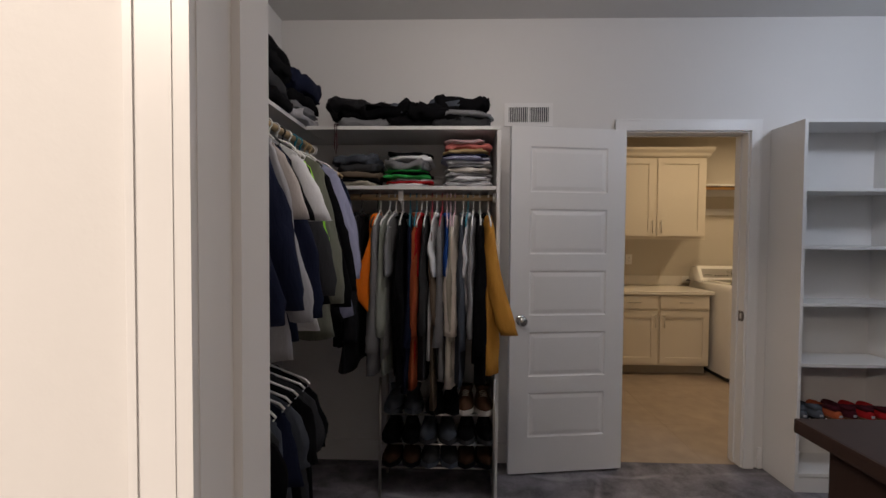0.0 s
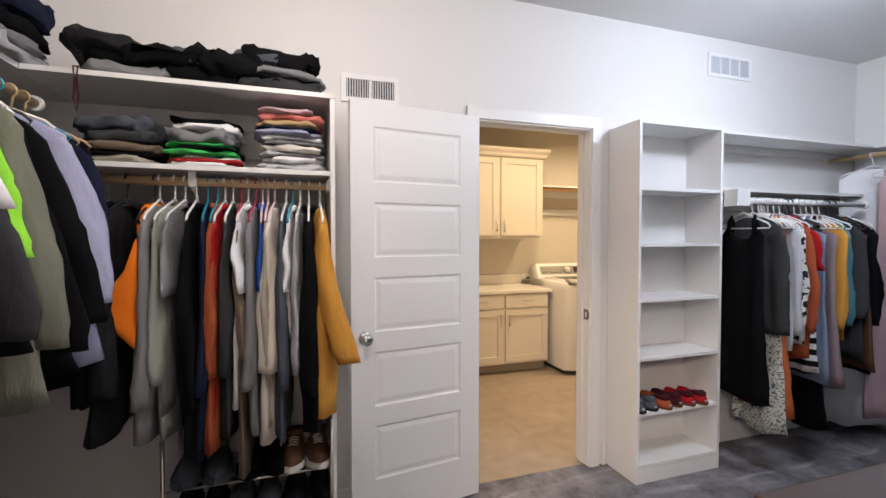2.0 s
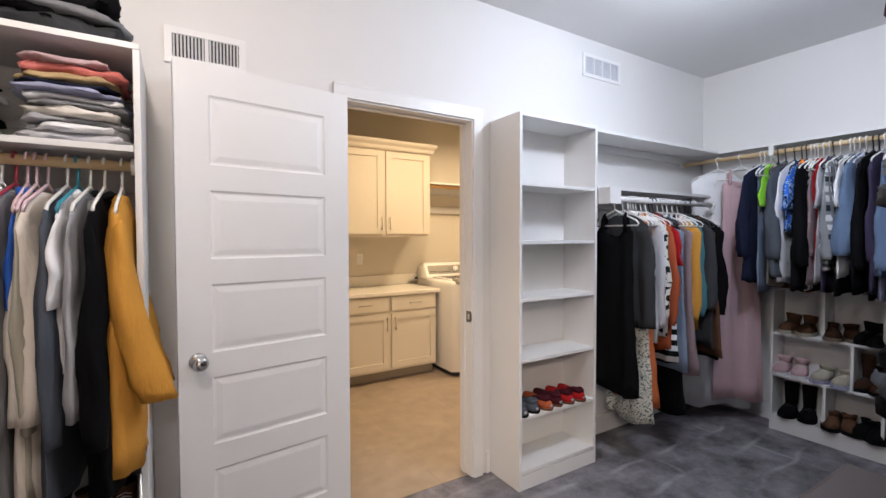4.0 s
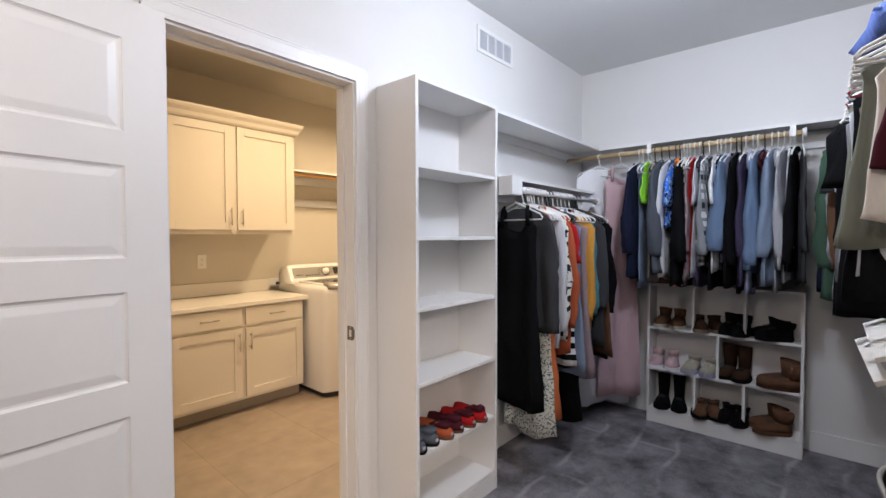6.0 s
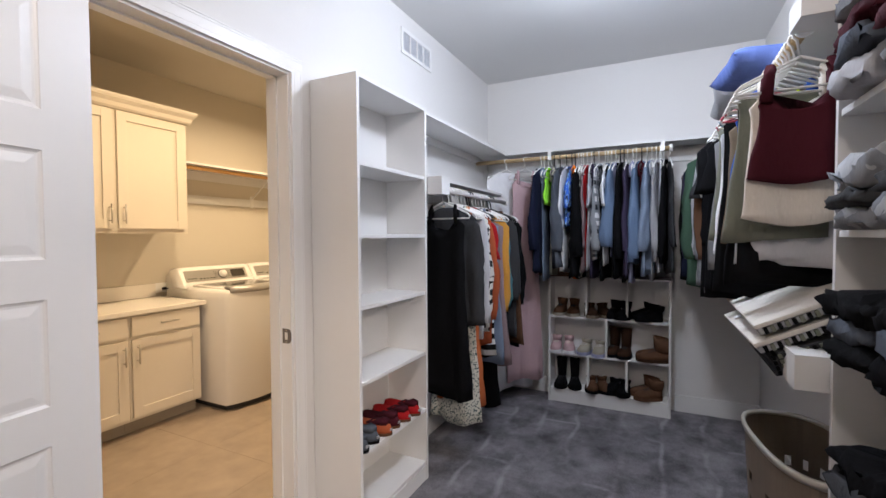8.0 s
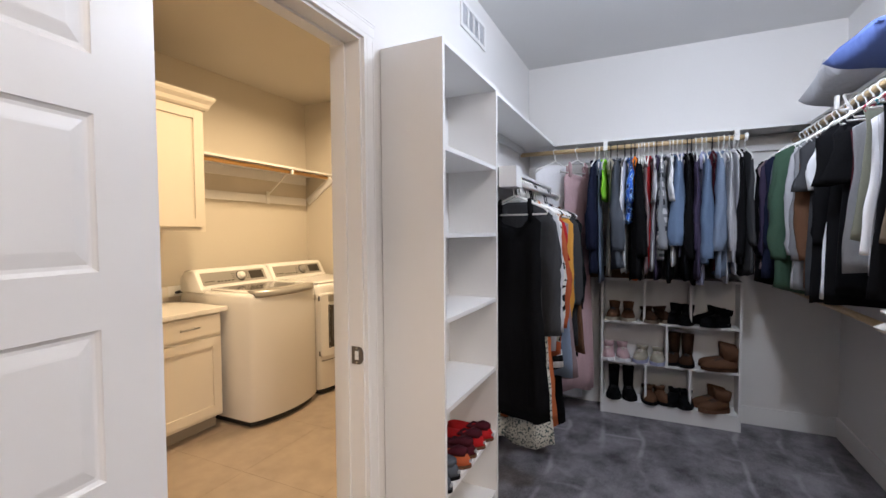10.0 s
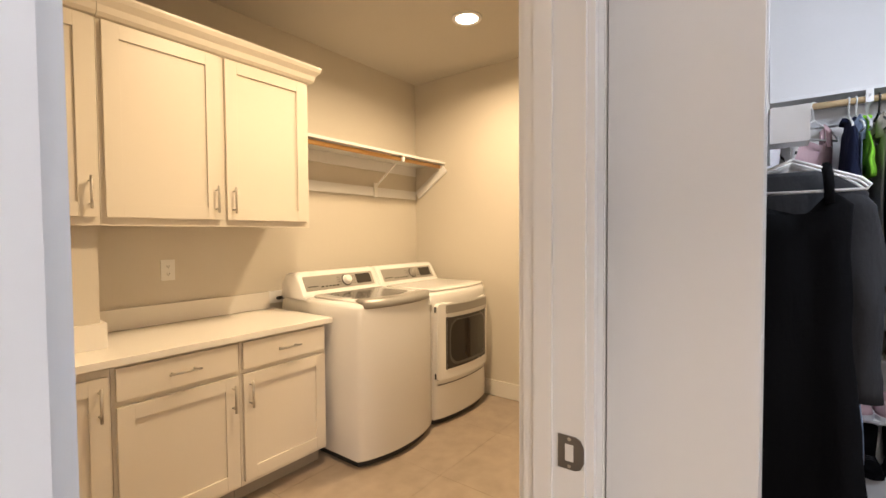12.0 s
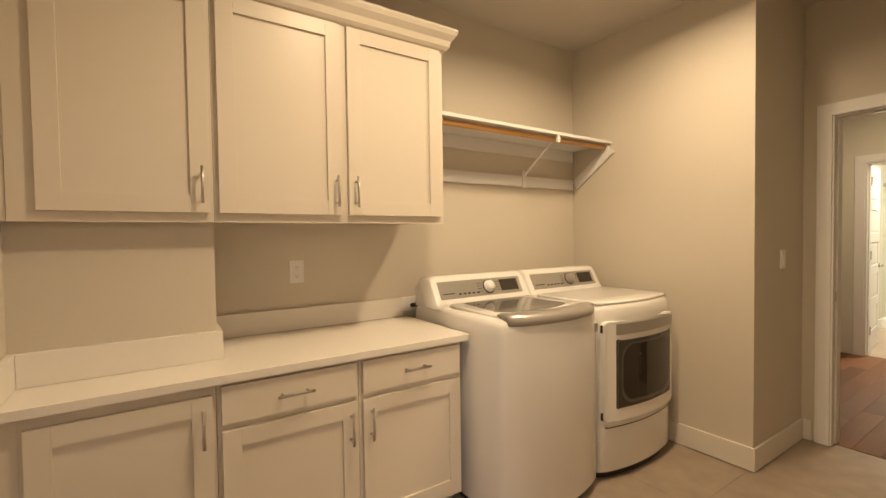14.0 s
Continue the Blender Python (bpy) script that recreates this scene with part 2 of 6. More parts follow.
C = {
    "black": ((0.005, 0.005, 0.006), "black"), "navy": ((0.012, 0.015, 0.034), "navy"), "charcoal": ((0.042, 0.043, 0.047), "charcoal grey"),
    "heather": ((0.20, 0.20, 0.21), "heather grey"), "sage": ((0.28, 0.30, 0.27), "pale sage grey"), "grey": ((0.36, 0.36, 0.38), "light grey"),
    "orange": ((0.95, 0.22, 0.02), "bright orange"), "rust": ((0.36, 0.085, 0.035), "rust red"), "red": ((0.36, 0.015, 0.018), "red"),
    "ivory": ((0.66, 0.62, 0.57), "ivory"), "white": ((0.74, 0.74, 0.76), "white"), "khaki": ((0.33, 0.28, 0.17), "khaki"),
    "blue": ((0.03, 0.10, 0.40), "royal blue"), "cream": ((0.66, 0.60, 0.53), "oatmeal"), "slate": ((0.075, 0.085, 0.105), "slate grey"),
    "mustard": ((0.56, 0.27, 0.05), "mustard yellow"), "olive": ((0.17, 0.175, 0.14), "grey olive"), "lavender": ((0.33, 0.34, 0.48), "pale lavender blue"),
    "lime": ((0.30, 0.72, 0.06), "lime green"), "mauve": ((0.26, 0.19, 0.20), "dusty mauve"), "pink": ((0.55, 0.38, 0.40), "dusty pink"),
    "teal": ((0.07, 0.19, 0.22), "teal"), "bluegrey": ((0.19, 0.24, 0.33), "blue grey"), "denim": ((0.125, 0.18, 0.28), "blue denim"),
    "green": ((0.045, 0.085, 0.058), "forest green"), "purple": ((0.05, 0.04, 0.075), "dark plum"), "maroon": ((0.055, 0.010, 0.016), "dark maroon"),
    "taupe": ((0.17, 0.13, 0.095), "taupe"), "brown": ((0.11, 0.055, 0.032), "brown"), "darkbrown": ((0.045, 0.022, 0.013), "dark brown"), "burnt": ((0.45, 0.125, 0.045), "burnt orange"),
    "neon": ((0.70, 0.90, 0.04), "neon yellow"), "beige": ((0.45, 0.41, 0.38), "beige"), "stone": ((0.40, 0.37, 0.30), "stone"),
    "coral": ((0.62, 0.19, 0.17), "coral pink"), "tan": ((0.42, 0.30, 0.16), "tan"), "palegrey": ((0.50, 0.50, 0.53), "pale grey"),
    "leafgreen": ((0.05, 0.42, 0.10), "leaf green"), "skyblue": ((0.20, 0.45, 0.70), "sky blue"), "peach": ((0.70, 0.42, 0.28), "peach"),
    "cornflower": ((0.09, 0.13, 0.32), "cornflower blue"), "darkgreen": ((0.04, 0.16, 0.03), "deep green"),
}
CLOTH = {k: cloth("cloth_" + k, v[0], crumple=0.2 if k in ("black", "white", "beige", "grey") else 0.38) for k, v in C.items()}
NAMES = {k: v[1] for k, v in C.items()}
for key, mat, text in (
    ("stripe", banded("cloth_stripe", (0.01, 0.01, 0.01), (0.75, 0.75, 0.75), 4.5), "black and white striped"),
    ("ptn", printed("cloth_pattern", (0.62, 0.60, 0.56), (0.02, 0.02, 0.02), 28, 0.55), "black and cream patterned"),
    ("floral", printed("cloth_floral", (0.66, 0.65, 0.58), (0.10, 0.14, 0.14), 95, 0.56), "white speckled floral"),
    ("blueptn", printed("cloth_blue_print", (0.04, 0.14, 0.60), (0.35, 0.55, 0.85), 40, 0.5, (0.01, 0.02, 0.08)), "bright blue printed"),
    ("plaid", plaid("cloth_plaid", (0.03, 0.035, 0.04), (0.60, 0.60, 0.62), (0.22, 0.23, 0.25)), "black and white plaid"),
    ("thinstripe", banded("cloth_thin_stripe", (0.02, 0.02, 0.025), (0.35, 0.35, 0.36), 18), "thin striped dark"),
    ("wash", printed("cloth_washed_denim", (0.20, 0.21, 0.23), (0.36, 0.37, 0.39), 14, 0.55), "washed grey denim"),
    ("puffer", cloth("cloth_puffer", (0.014, 0.014, 0.016), 0.1, 0.45), "black quilted"),
):
    CLOTH[key], NAMES[key] = mat, text


# ---- mesh helpers ----
def part(name, bm, mat, parent=None, label="", smooth=False):
    me = bpy.data.meshes.new(name)
    if smooth:
        for f in bm.faces:
            f.smooth = True
    bmesh.ops.recalc_face_normals(bm, faces=bm.faces)
    bm.to_mesh(me)
    bm.free()
    me.materials.append(mat)
    ob = new(name, me)
    if parent is not None:
        ob.parent = parent
    if label:
        ob["label"] = label
    return ob


def structure(name, bm, mat, label="", parent=None, smooth=False):
    ob = part(name, bm, mat, parent, "", smooth)
    return ob if parent is not None else tagged(ob, label, "", "", "structure")


def thing(name, label, category, x=0, y=0, z=0, rz=0, group=""):
    e = new(name)
    e.empty_display_size = 0.05
    e.matrix_world = pose(x, y, z, 0, 0, rz)
    return tagged(e, label, category, group)


def box(bm, x0, x1, y0, y1, z0, z1, bevel=0.0, m=None):
    vs = [bm.verts.new((x, y, z)) for x in (x0, x1) for y in (y0, y1) for z in (z0, z1)]
    fs = [bm.faces.new([vs[i] for i in q]) for q in ((0, 1, 3, 2), (4, 6, 7, 5), (0, 4, 5, 1), (2, 3, 7, 6), (0, 2, 6, 4), (1, 5, 7, 3))]
    if bevel:
        es = {e for f in fs for e in f.edges}
        made = bmesh.ops.bevel(bm, geom=list(es), offset=bevel, segments=2, affect="EDGES", profile=0.7)
        vs = list({v for f in made["faces"] for v in f.verts} | {v for v in vs if v.is_valid})
    if m is not None:
        bmesh.ops.transform(bm, matrix=m, verts=vs)
    return vs


def cuboid(x0, x1, y0, y1, z0, z1, bevel=0.002):
    bm = bmesh.new()
    box(bm, x0, x1, y0, y1, z0, z1, bevel)
    return bm


def loft(bm, rings, close=True, cap=True):
    """A skin over rings of points."""
    rows = [[bm.verts.new(p) for p in r] for r in rings]
    for a, b in zip(rows, rows[1:]):
        n = len(a)
        for i in range(n if close else n - 1):
            j = (i + 1) % n
            bm.faces.new((a[i], a[j], b[j], b[i]))
    if cap:
        for r in (rows[0], rows[-1]):
            if len(r) > 2:
                bm.faces.new(r)
    return rows


def tube(bm, pts, r, seg=6):
    pts = [Vector(p) for p in pts]
    rings = []
    up = Vector((0.13, 0.21, 0.97))
    for i, p in enumerate(pts):
        d = (pts[min(i + 1, len(pts) - 1)] - pts[max(i - 1, 0)]).normalized()
        u = d.cross(up)
        if u.length < 1e-3:
            u = d.cross(Vector((1, 0, 0)))
        u.normalize()
        v = d.cross(u)
        rings.append([p + (u * math.cos(2 * math.pi * k / seg) + v * math.sin(2 * math.pi * k / seg)) * r for k in range(seg)])
    loft(bm, rings)


def lathe(bm, prof, seg=24, centre=(0, 0, 0), m=None):
    """prof: (radius, height) pairs round the z axis."""
    rings = [[Vector((centre[0] + r * math.cos(2 * math.pi * k / seg), centre[1] + r * math.sin(2 * math.pi * k / seg), centre[2] + h)) for k in range(seg)] for r, h in prof]
    if m is not None:
        rings = [[m @ p for p in r] for r in rings]
    loft(bm, rings)


def wall(name, along, lo, hi, face, back, z0, z1, mat, holes=(), label="painted wall"):
    """A wall along x or y from lo to hi, between the planes face and back, with openings (a, b, bottom, top)."""
    bm = bmesh.new()
    f, b = sorted((face, back))

    def block(a0, a1, h0, h1):
        if a1 - a0 > 1e-4 and h1 - h0 > 1e-4:
            box(bm, *((a0, a1, f, b) if along == "x" else (f, b, a0, a1)), h0, h1)
    at = lo
    for a0, a1, h0, h1 in sorted(holes):
        block(at, a0, z0, z1)
        block(a0, a1, z0, h0)
        block(a0, a1, h1, z1)
        at = a1
    block(at, hi, z0, z1)
    return structure(name, bm, mat, label)


# ---- the shell ----
XW, XE, YN, YS, YS2, H = -0.03, 5.26, 4.94, 2.66, 2.855, 2.75
YL = 5.06                                  # laundry side of the wall between closet and laundry
DOOR = (2.080, 2.848, 0.0, 2.078)           # clear opening into the laundry
ENTRY = (0.848, 1.64, 0.0, 2.075)
wall("wall_north", "x", XW - 0.12, 6.07, YN, YN + 0.06, 0, H, WALL, [DOOR], "off-white painted closet wall with light orange-peel texture")
wall("wall_laundry_south", "x", 1.94, 6.07, YN + 0.06, YL, 0, H, LAUNDRY_WALL, [DOOR], "beige painted laundry wall")
wall("wall_east", "y", YS2 - 0.12, YN, XE, XE + 0.12, 0, H, WALL, (), "off-white painted closet wall")
wall("wall_west", "y", YS - 0.12, YN, XW - 0.12, XW, 0, H, WALL, (), "off-white painted closet wall")
wall("wall_south", "x", XW - 0.12, 1.85, YS, YS - 0.12, 0, H, WALL, [ENTRY], "off-white painted closet wall with the entry opening")
wall("wall_south_east", "x", 1.85, XE + 0.12, YS2, YS2 - 0.12, 0, H, WALL, (), "off-white painted closet wall")
wall("wall_return", "y", YS, YS2 - 0.12, 1.85, 1.97, 0, H, WALL, (), "off-white painted closet wall return")
structure("ceiling", cuboid(XW - 0.12, XE + 0.12, YS - 0.12, YN + 0.06, H, H + 0.1, 0), CEILING, "grey-white textured ceiling")
structure("floor", cuboid(XW - 0.12, XE + 0.12, YS - 0.06, YN + 0.03, -0.1, 0.0, 0), CARPET, "grey plush carpet with vacuum tracks")

LX0, LX1, LXE, YB, YC = 2.06, 5.215, 5.93, 7.36, 6.985   # laundry: left wall, appliance niche wall, hall wall, back wall, chase
wall("wall_laundry_west", "y", YL, YB + 0.12, LX0, LX0 - 0.12, 0, H, LAUNDRY_WALL, (), "beige painted laundry wall")
wall("wall_laundry_north", "x", LX0, LX1 + 0.12, YB, YB + 0.12, 0, H, LAUNDRY_WALL, (), "beige painted laundry wall")
structure("wall_chase", cuboid(LX0, 2.655, YC, YB, 0, H, 0), LAUNDRY_WALL, "beige boxed-out section of wall behind the counter")
wall("wall_laundry_east", "y", 6.12, YB, LX1, LX1 + 0.12, 0, H, LAUNDRY_WALL, (), "beige painted wall beside the dryer")
wall("wall_laundry_jog", "x", LX1 + 0.12, LXE + 0.12, 6.12, 6.24, 0, H, LAUNDRY_WALL, (), "beige painted wall with a light switch")
HALLDOOR = (5.20, 5.985, 0.0, 2.05)
wall("wall_hall", "y", YL, 6.12, LXE, LXE + 0.12, 0, H, LAUNDRY_WALL, [HALLDOOR], "beige painted wall with the hall doorway")
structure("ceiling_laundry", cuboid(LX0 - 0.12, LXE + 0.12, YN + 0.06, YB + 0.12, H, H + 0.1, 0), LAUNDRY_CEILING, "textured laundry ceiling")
floor_laundry = structure("floor_laundry", cuboid(LX0 - 0.12, LXE + 0.06, YN + 0.03, YB + 0.12, -0.1, -0.007, 0), GROUT, "tan porcelain tile laundry floor with faint joints")

# bedroom side of the entry
wall("wall_bedroom", "x", -2.5, 3.2, YS - 0.121, YS - 0.122, 0, H, WALL, [ENTRY], "off-white painted bedroom wall")
wall("wall_bedroom_south", "x", -2.5, 3.2, -1.2, -1.32, 0, H, WALL)
wall("wall_bedroom_west", "y", -1.2, YS - 0.12, -2.5, -2.62, 0, H, WALL)
wall("wall_bedroom_east", "y", -1.2, YS - 0.12, 3.2, 3.32, 0, H, WALL)
structure("ceiling_bedroom", cuboid(-2.6, 3.3, -1.3, YS - 0.12, H, H + 0.1, 0), CEILING, "painted ceiling")
structure("floor_bedroom", cuboid(-2.6, 3.3, -1.3, YS - 0.06, -0.1, 0, 0), CARPET, "grey plush carpet")

# hall and bathroom beyond the laundry
HX = 8.75
wall("wall_hall_west", "y", 3.9, YL, LXE + 0.1, LXE + 0.12, 0, H, HALL_WALL)
wall("wall_hall_north", "x", LXE + 0.12, 11.6, 6.70, 6.82, 0, H, HALL_WALL, (), "pale painted hall wall")
wall("wall_hall_south", "x", LXE, 11.6, 3.9, 3.78, 0, H, HALL_WALL)
wall("wall_bath_front", "y", 3.9, 6.70, HX, HX + 0.12, 0, H, HALL_WALL, [(5.66, 6.44, 0, 2.05)], "pale wall with the bathroom doorway")
wall("wall_bath_back", "y", 3.9, 6.70, 11.5, 11.62, 0, H, MARBLE, (), "white marble shower wall")
structure("ceiling_hall", cuboid(LXE + 0.12, 11.7, 3.8, 7.2, H, H + 0.1, 0), CEILING, "painted hall ceiling")
floor_hall = structure("floor_hall", cuboid(LXE + 0.06, HX + 0.06, 3.8, 7.2, -0.1, -0.007, 0), WOODFLOOR, "dark brown wood plank floor")
structure("floor_bathroom", cuboid(HX + 0.06, 11.7, 3.8, 7.2, -0.1, -0.004, 0), CONCRETE, "light tile bathroom floor")


# ---- trim and doors ----
def casing(name, axis, face, out, a0, a1, top, w=0.062, t=0.016, foot=0.0, left=True, right=True):
    """Door casing round an opening a0..a1 on the wall plane face; out is +1 or -1, the side it stands proud of."""
    bm = bmesh.new()

    def bar(p0, p1, h0, h1):
        for q0, q1, d in ((0, 1, t), (0.04, 0.16, t + 0.0014), (0.3, 0.74, t + 0.0008)):
            lo_f, hi_f = sorted((face + out * 0.001, face + out * d))
            r0, r1 = (p0 + (p1 - p0) * q0, p0 + (p1 - p0) * q1) if abs(h1 - h0) > abs(p1 - p0) else (p0, p1)
            g0, g1 = (h0, h1) if abs(h1 - h0) > abs(p1 - p0) else (h1 - (h1 - h0) * q1, h1 - (h1 - h0) * q0)
            r0, r1 = sorted((r0, r1))
            box(bm, *((r0, r1, lo_f, hi_f) if axis == "x" else (lo_f, hi_f, r0, r1)), g0, g1)
    if left:
        bar(a0 - w, a0, foot, top)
    if right:
        bar(a1 + w, a1, foot, top)
    bar(a0 - w, a1 + w, top, top + w)
    return structure(name, bm, TRIM, "white painted door casing")


def jamb(name, axis, f0, f1, a0, a1, top, stop=0.45, stop1=1.0):
    """The lining of an opening with its stop."""
    bm = bmesh.new()
    f0, f1 = sorted((f0, f1))
    s, s1 = f0 + (f1 - f0) * stop, f0 + (f1 - f0) * stop1

    def bar(p0, p1, h0, h1, g0, g1):
        box(bm, *((p0, p1, g0, g1) if axis == "x" else (g0, g1, p0, p1)), h0, h1)
    t = 0.018
    bar(a0, a0 + t, 0, top, f0, f1)
    bar(a1 - t, a1, 0, top, f0, f1)
    bar(a0 + t, a1 - t, top - t, top, f0, f1)
    bar(a0 + t, a0 + t + 0.008, 0, top - t, s, s1)
    bar(a1 - t - 0.008, a1 - t, 0, top - t, s, s1)
    bar(a0 + t, a1 - t, top - t - 0.008, top - t, s, s1)
    return structure(name, bm, TRIM, "white painted door lining with its stop")


casing("trim_laundry_door", "x", YN, -1, 2.088, 2.840, 2.07, 0.062)
casing("trim_laundry_door_inside", "x", YL, 1, 2.088, 2.840, 2.07, 0.062)
jamb("jamb_laundry_door", "x", YN - 0.002, YL + 0.002, DOOR[0] - 0.001, DOOR[1] + 0.001, 2.079, 0.5, 0.8)
structure("trim_door_cap", cuboid(2.028, 2.907, YN - 0.0172, YN - 0.001, 2.1325, 2.1375, 0.0005), TRIM, "thin bead on the door casing")
casing("trim_entry", "x", YS, 1, ENTRY[0] + 0.012, ENTRY[1] - 0.012, 2.065, 0.06, 0.012)
casing("trim_entry_bedroom", "x", YS - 0.122, -1, ENTRY[0] + 0.016, ENTRY[1] - 0.016, 2.06, 0.05, 0.010)
jamb("jamb_entry", "x", YS + 0.002, YS - 0.124, ENTRY[0] - 0.001, ENTRY[1] + 0.001, 2.076, 0.4, 0.8)
casing("trim_hall_door", "y", LXE, -1, HALLDOOR[0] + 0.01, HALLDOOR[1] - 0.008, 2.04, 0.072)
jamb("jamb_hall_door", "y", LXE - 0.002, LXE + 0.122, HALLDOOR[0] - 0.001, HALLDOOR[1] + 0.001, 2.052)
casing("trim_bathroom_door", "y", HX, -1, 5.66, 6.44, 2.05, 0.08)
jamb("jamb_bathroom_door", "y", HX - 0.002, HX + 0.122, 5.659, 6.441, 2.051)
casing("trim_hall_side_door", "x", 6.70, -1, 7.80, 8.56, 2.05, 0.07)
structure("door_hall_side", cuboid(7.80, 8.56, 6.685, 6.699, 0.005, 2.05, 0.003), TRIM, "closed white painted hall door")


def skirting(name, axis, face, out, a0, a1, h=0.13, t=0.014):
    lo, hi = sorted((face + out * 0.001, face + out * t))
    bm = bmesh.new()
    box(bm, *((a0, a1, lo, hi) if axis == "x" else (lo, hi, a0, a1)), 0.0, h, 0.003)
    return structure(name, bm, TRIM if "laundry" not in name else BASE_L, "white painted baseboard")


BASE_L = material("laundry_trim_paint", (0.72, 0.68, 0.62), 0.4, 0, 0.02, 5, 0.05, 50, dist=0.0006)
skirting("baseboard_north_left", "x", YN, -1, XW, 2.06)
skirting("baseboard_north_mid", "x", YN, -1, 2.93, 2.955)
skirting("baseboard_north_right", "x", YN, -1, 3.60, XE)
skirting("baseboard_east", "y", XE, -1, YS2, 3.40)
skirting("baseboard_east_north", "y", XE, -1, 4.36, YN)
skirting("baseboard_west", "y", XW, 1, YS, YN)
skirting("baseboard_south", "x", YS2, 1, 2.98, XE)
skirting("baseboard_laundry_east", "y", LX1, -1, 6.106, 7.30)
skirting("baseboard_laundry_jog", "x", 6.12, -1, LX1 - 0.0005, LXE)
skirting("baseboard_laundry_hall", "y", LXE, -1, 6.064, 6.106)
skirting("baseboard_laundry_south", "x", YL, 1, 2.93, LXE)
skirting("baseboard_bath", "x", 6.70, -1, HX + 0.13, 11.0)


def panel_door(name, label, width, height, x, y, z, rz, knob="", side=-1, mat=None):
    """A moulded door with five raised panels, hinge at the local origin, reaching along -x."""
    root = thing(name, label, "door", x, y, z, rz)
    root["kind"] = "structure"
    t, st, gap, foot = 0.035, 0.115, 0.098, 0.215
    ph = (height - foot - 0.115 - gap * 4) / 5
    levels = [foot + i * (ph + gap) for i in range(5)]
    for q in ((-width, -width + st), (-st, 0)):
        part("stile", cuboid(q[0], q[1], -t, 0, 0, height, 0), mat or TRIM, root)
    for z0, z1 in zip([0] + [z + ph for z in levels], levels + [height]):
        part("rail", cuboid(-width + st, -st, -t, 0, z0, z1, 0), mat or TRIM, root)
    for z0 in levels:
        a0, a1, h0, h1 = -width + st, -st, z0, z0 + ph
        for s, yy in ((-1, -t), (1, 0.0)):
            bm = bmesh.new()
            ring = lambda inset, depth: [Vector((px, yy - s * depth, pz)) for px, pz in ((a0 + inset, h0 + inset), (a1 - inset, h0 + inset), (a1 - inset, h1 - inset), (a0 + inset, h1 - inset))]
            # a square drop, a sunk cove and a field raised again by a bevel
            loft(bm, [ring(0, 0.0), ring(0.0015, 0.0025), ring(0.007, 0.0062), ring(0.013, 0.0068), ring(0.032, 0.0028), ring(0.036, 0.0022)], True, False)
            bm.faces.new([bm.verts.new(p) for p in ring(0.036, 0.0022)])
            part("panel", bm, mat or TRIM, root)
    if knob:
        for s, yy in ((-1, -t), (1, 0.0)):
            m = Matrix.Translation((-width + 0.065, yy, 0.915)) @ Matrix.Rotation(radians(90 * -s), 4, "X")
            bm = bmesh.new()
            if knob == "knob":
                lathe(bm, [(0.001, 0.0), (0.032, 0.0005), (0.032, 0.006), (0.026, 0.010), (0.012, 0.012), (0.011, 0.026), (0.022, 0.034), (0.028, 0.044), (0.028, 0.052), (0.022, 0.061), (0.008, 0.065), (0.001, 0.0655)], 24, m=m)
            else:
                lathe(bm, [(0.001, 0.0), (0.026, 0.0005), (0.026, 0.007), (0.01, 0.009), (0.01, 0.035), (0.001, 0.036)], 16, m=m)
                box(bm, -0.008, 0.11, -0.008, 0.008, 0.030, 0.040, 0.003, m)
            part("door_handle", bm, CHROME, root, "round chrome door knob" if knob == "knob" else "bronze lever handle", True)
    for hz in (0.2, height / 2, height - 0.22):
        bm = bmesh.new()
        tube(bm, [(0.004, 0.006, hz), (0.004, 0.006, hz + 0.09)], 0.006, 8)
        part("hinge", bm, STEEL, root, "nickel hinge")
    return root


panel_door("door_laundry", "open white five-panel interior door standing back against the wall", 0.702, 2.045, 2.069, 4.905, 0.015, 8.3, "knob")
panel_door("door_bathroom", "open white panel door of the bathroom", 0.76, 2.03, HX + 0.12, 6.42, 0.01, 186, "lever")

bm = bmesh.new()
outline = [(4.988, 0.906), (4.988, 0.970), (4.955, 0.970), (4.945, 0.965), (4.938, 0.952), (4.938, 0.924), (4.945, 0.911), (4.955, 0.906)]
loft(bm, [[Vector((xx, py, pz)) for py, pz in outline] for xx in (2.8305, 2.8280)])
strike = structure("trim_strike_plate", bm, DARKSTEEL, "nickel strike plate on the door lining")
bm = bmesh.new()
box(bm, 2.8272, 2.8279, 4.958, 4.974, 0.922, 0.954)
structure("trim_strike_hole", bm, SHELF, "latch hole")
for zz in (0.912, 0.964):
    bm = bmesh.new()
    lathe(bm, [(0.001, 0.0008), (0.0035, 0.0006), (0.0035, 0.0)], 10, m=Matrix.Translation((2.8279, 4.966, zz)) @ Matrix.Rotation(radians(-90), 4, "Y"))
    structure("trim_strike_screw", bm, STEEL, "screw of the strike plate")
for nm, pos in (("trim_hall_strike", (5.976, 0.93)),):
    structure(nm, cuboid(LXE + 0.03, LXE + 0.06, pos[0] - 0.012, pos[0] - 0.009, pos[1] - 0.03, pos[1] + 0.03, 0.0005), STEEL, "nickel strike plate")


VENTBACK = material("vent_backing", (0.48, 0.50, 0.55), 0.7, 0, 0.05, 20, 0.02, 60)

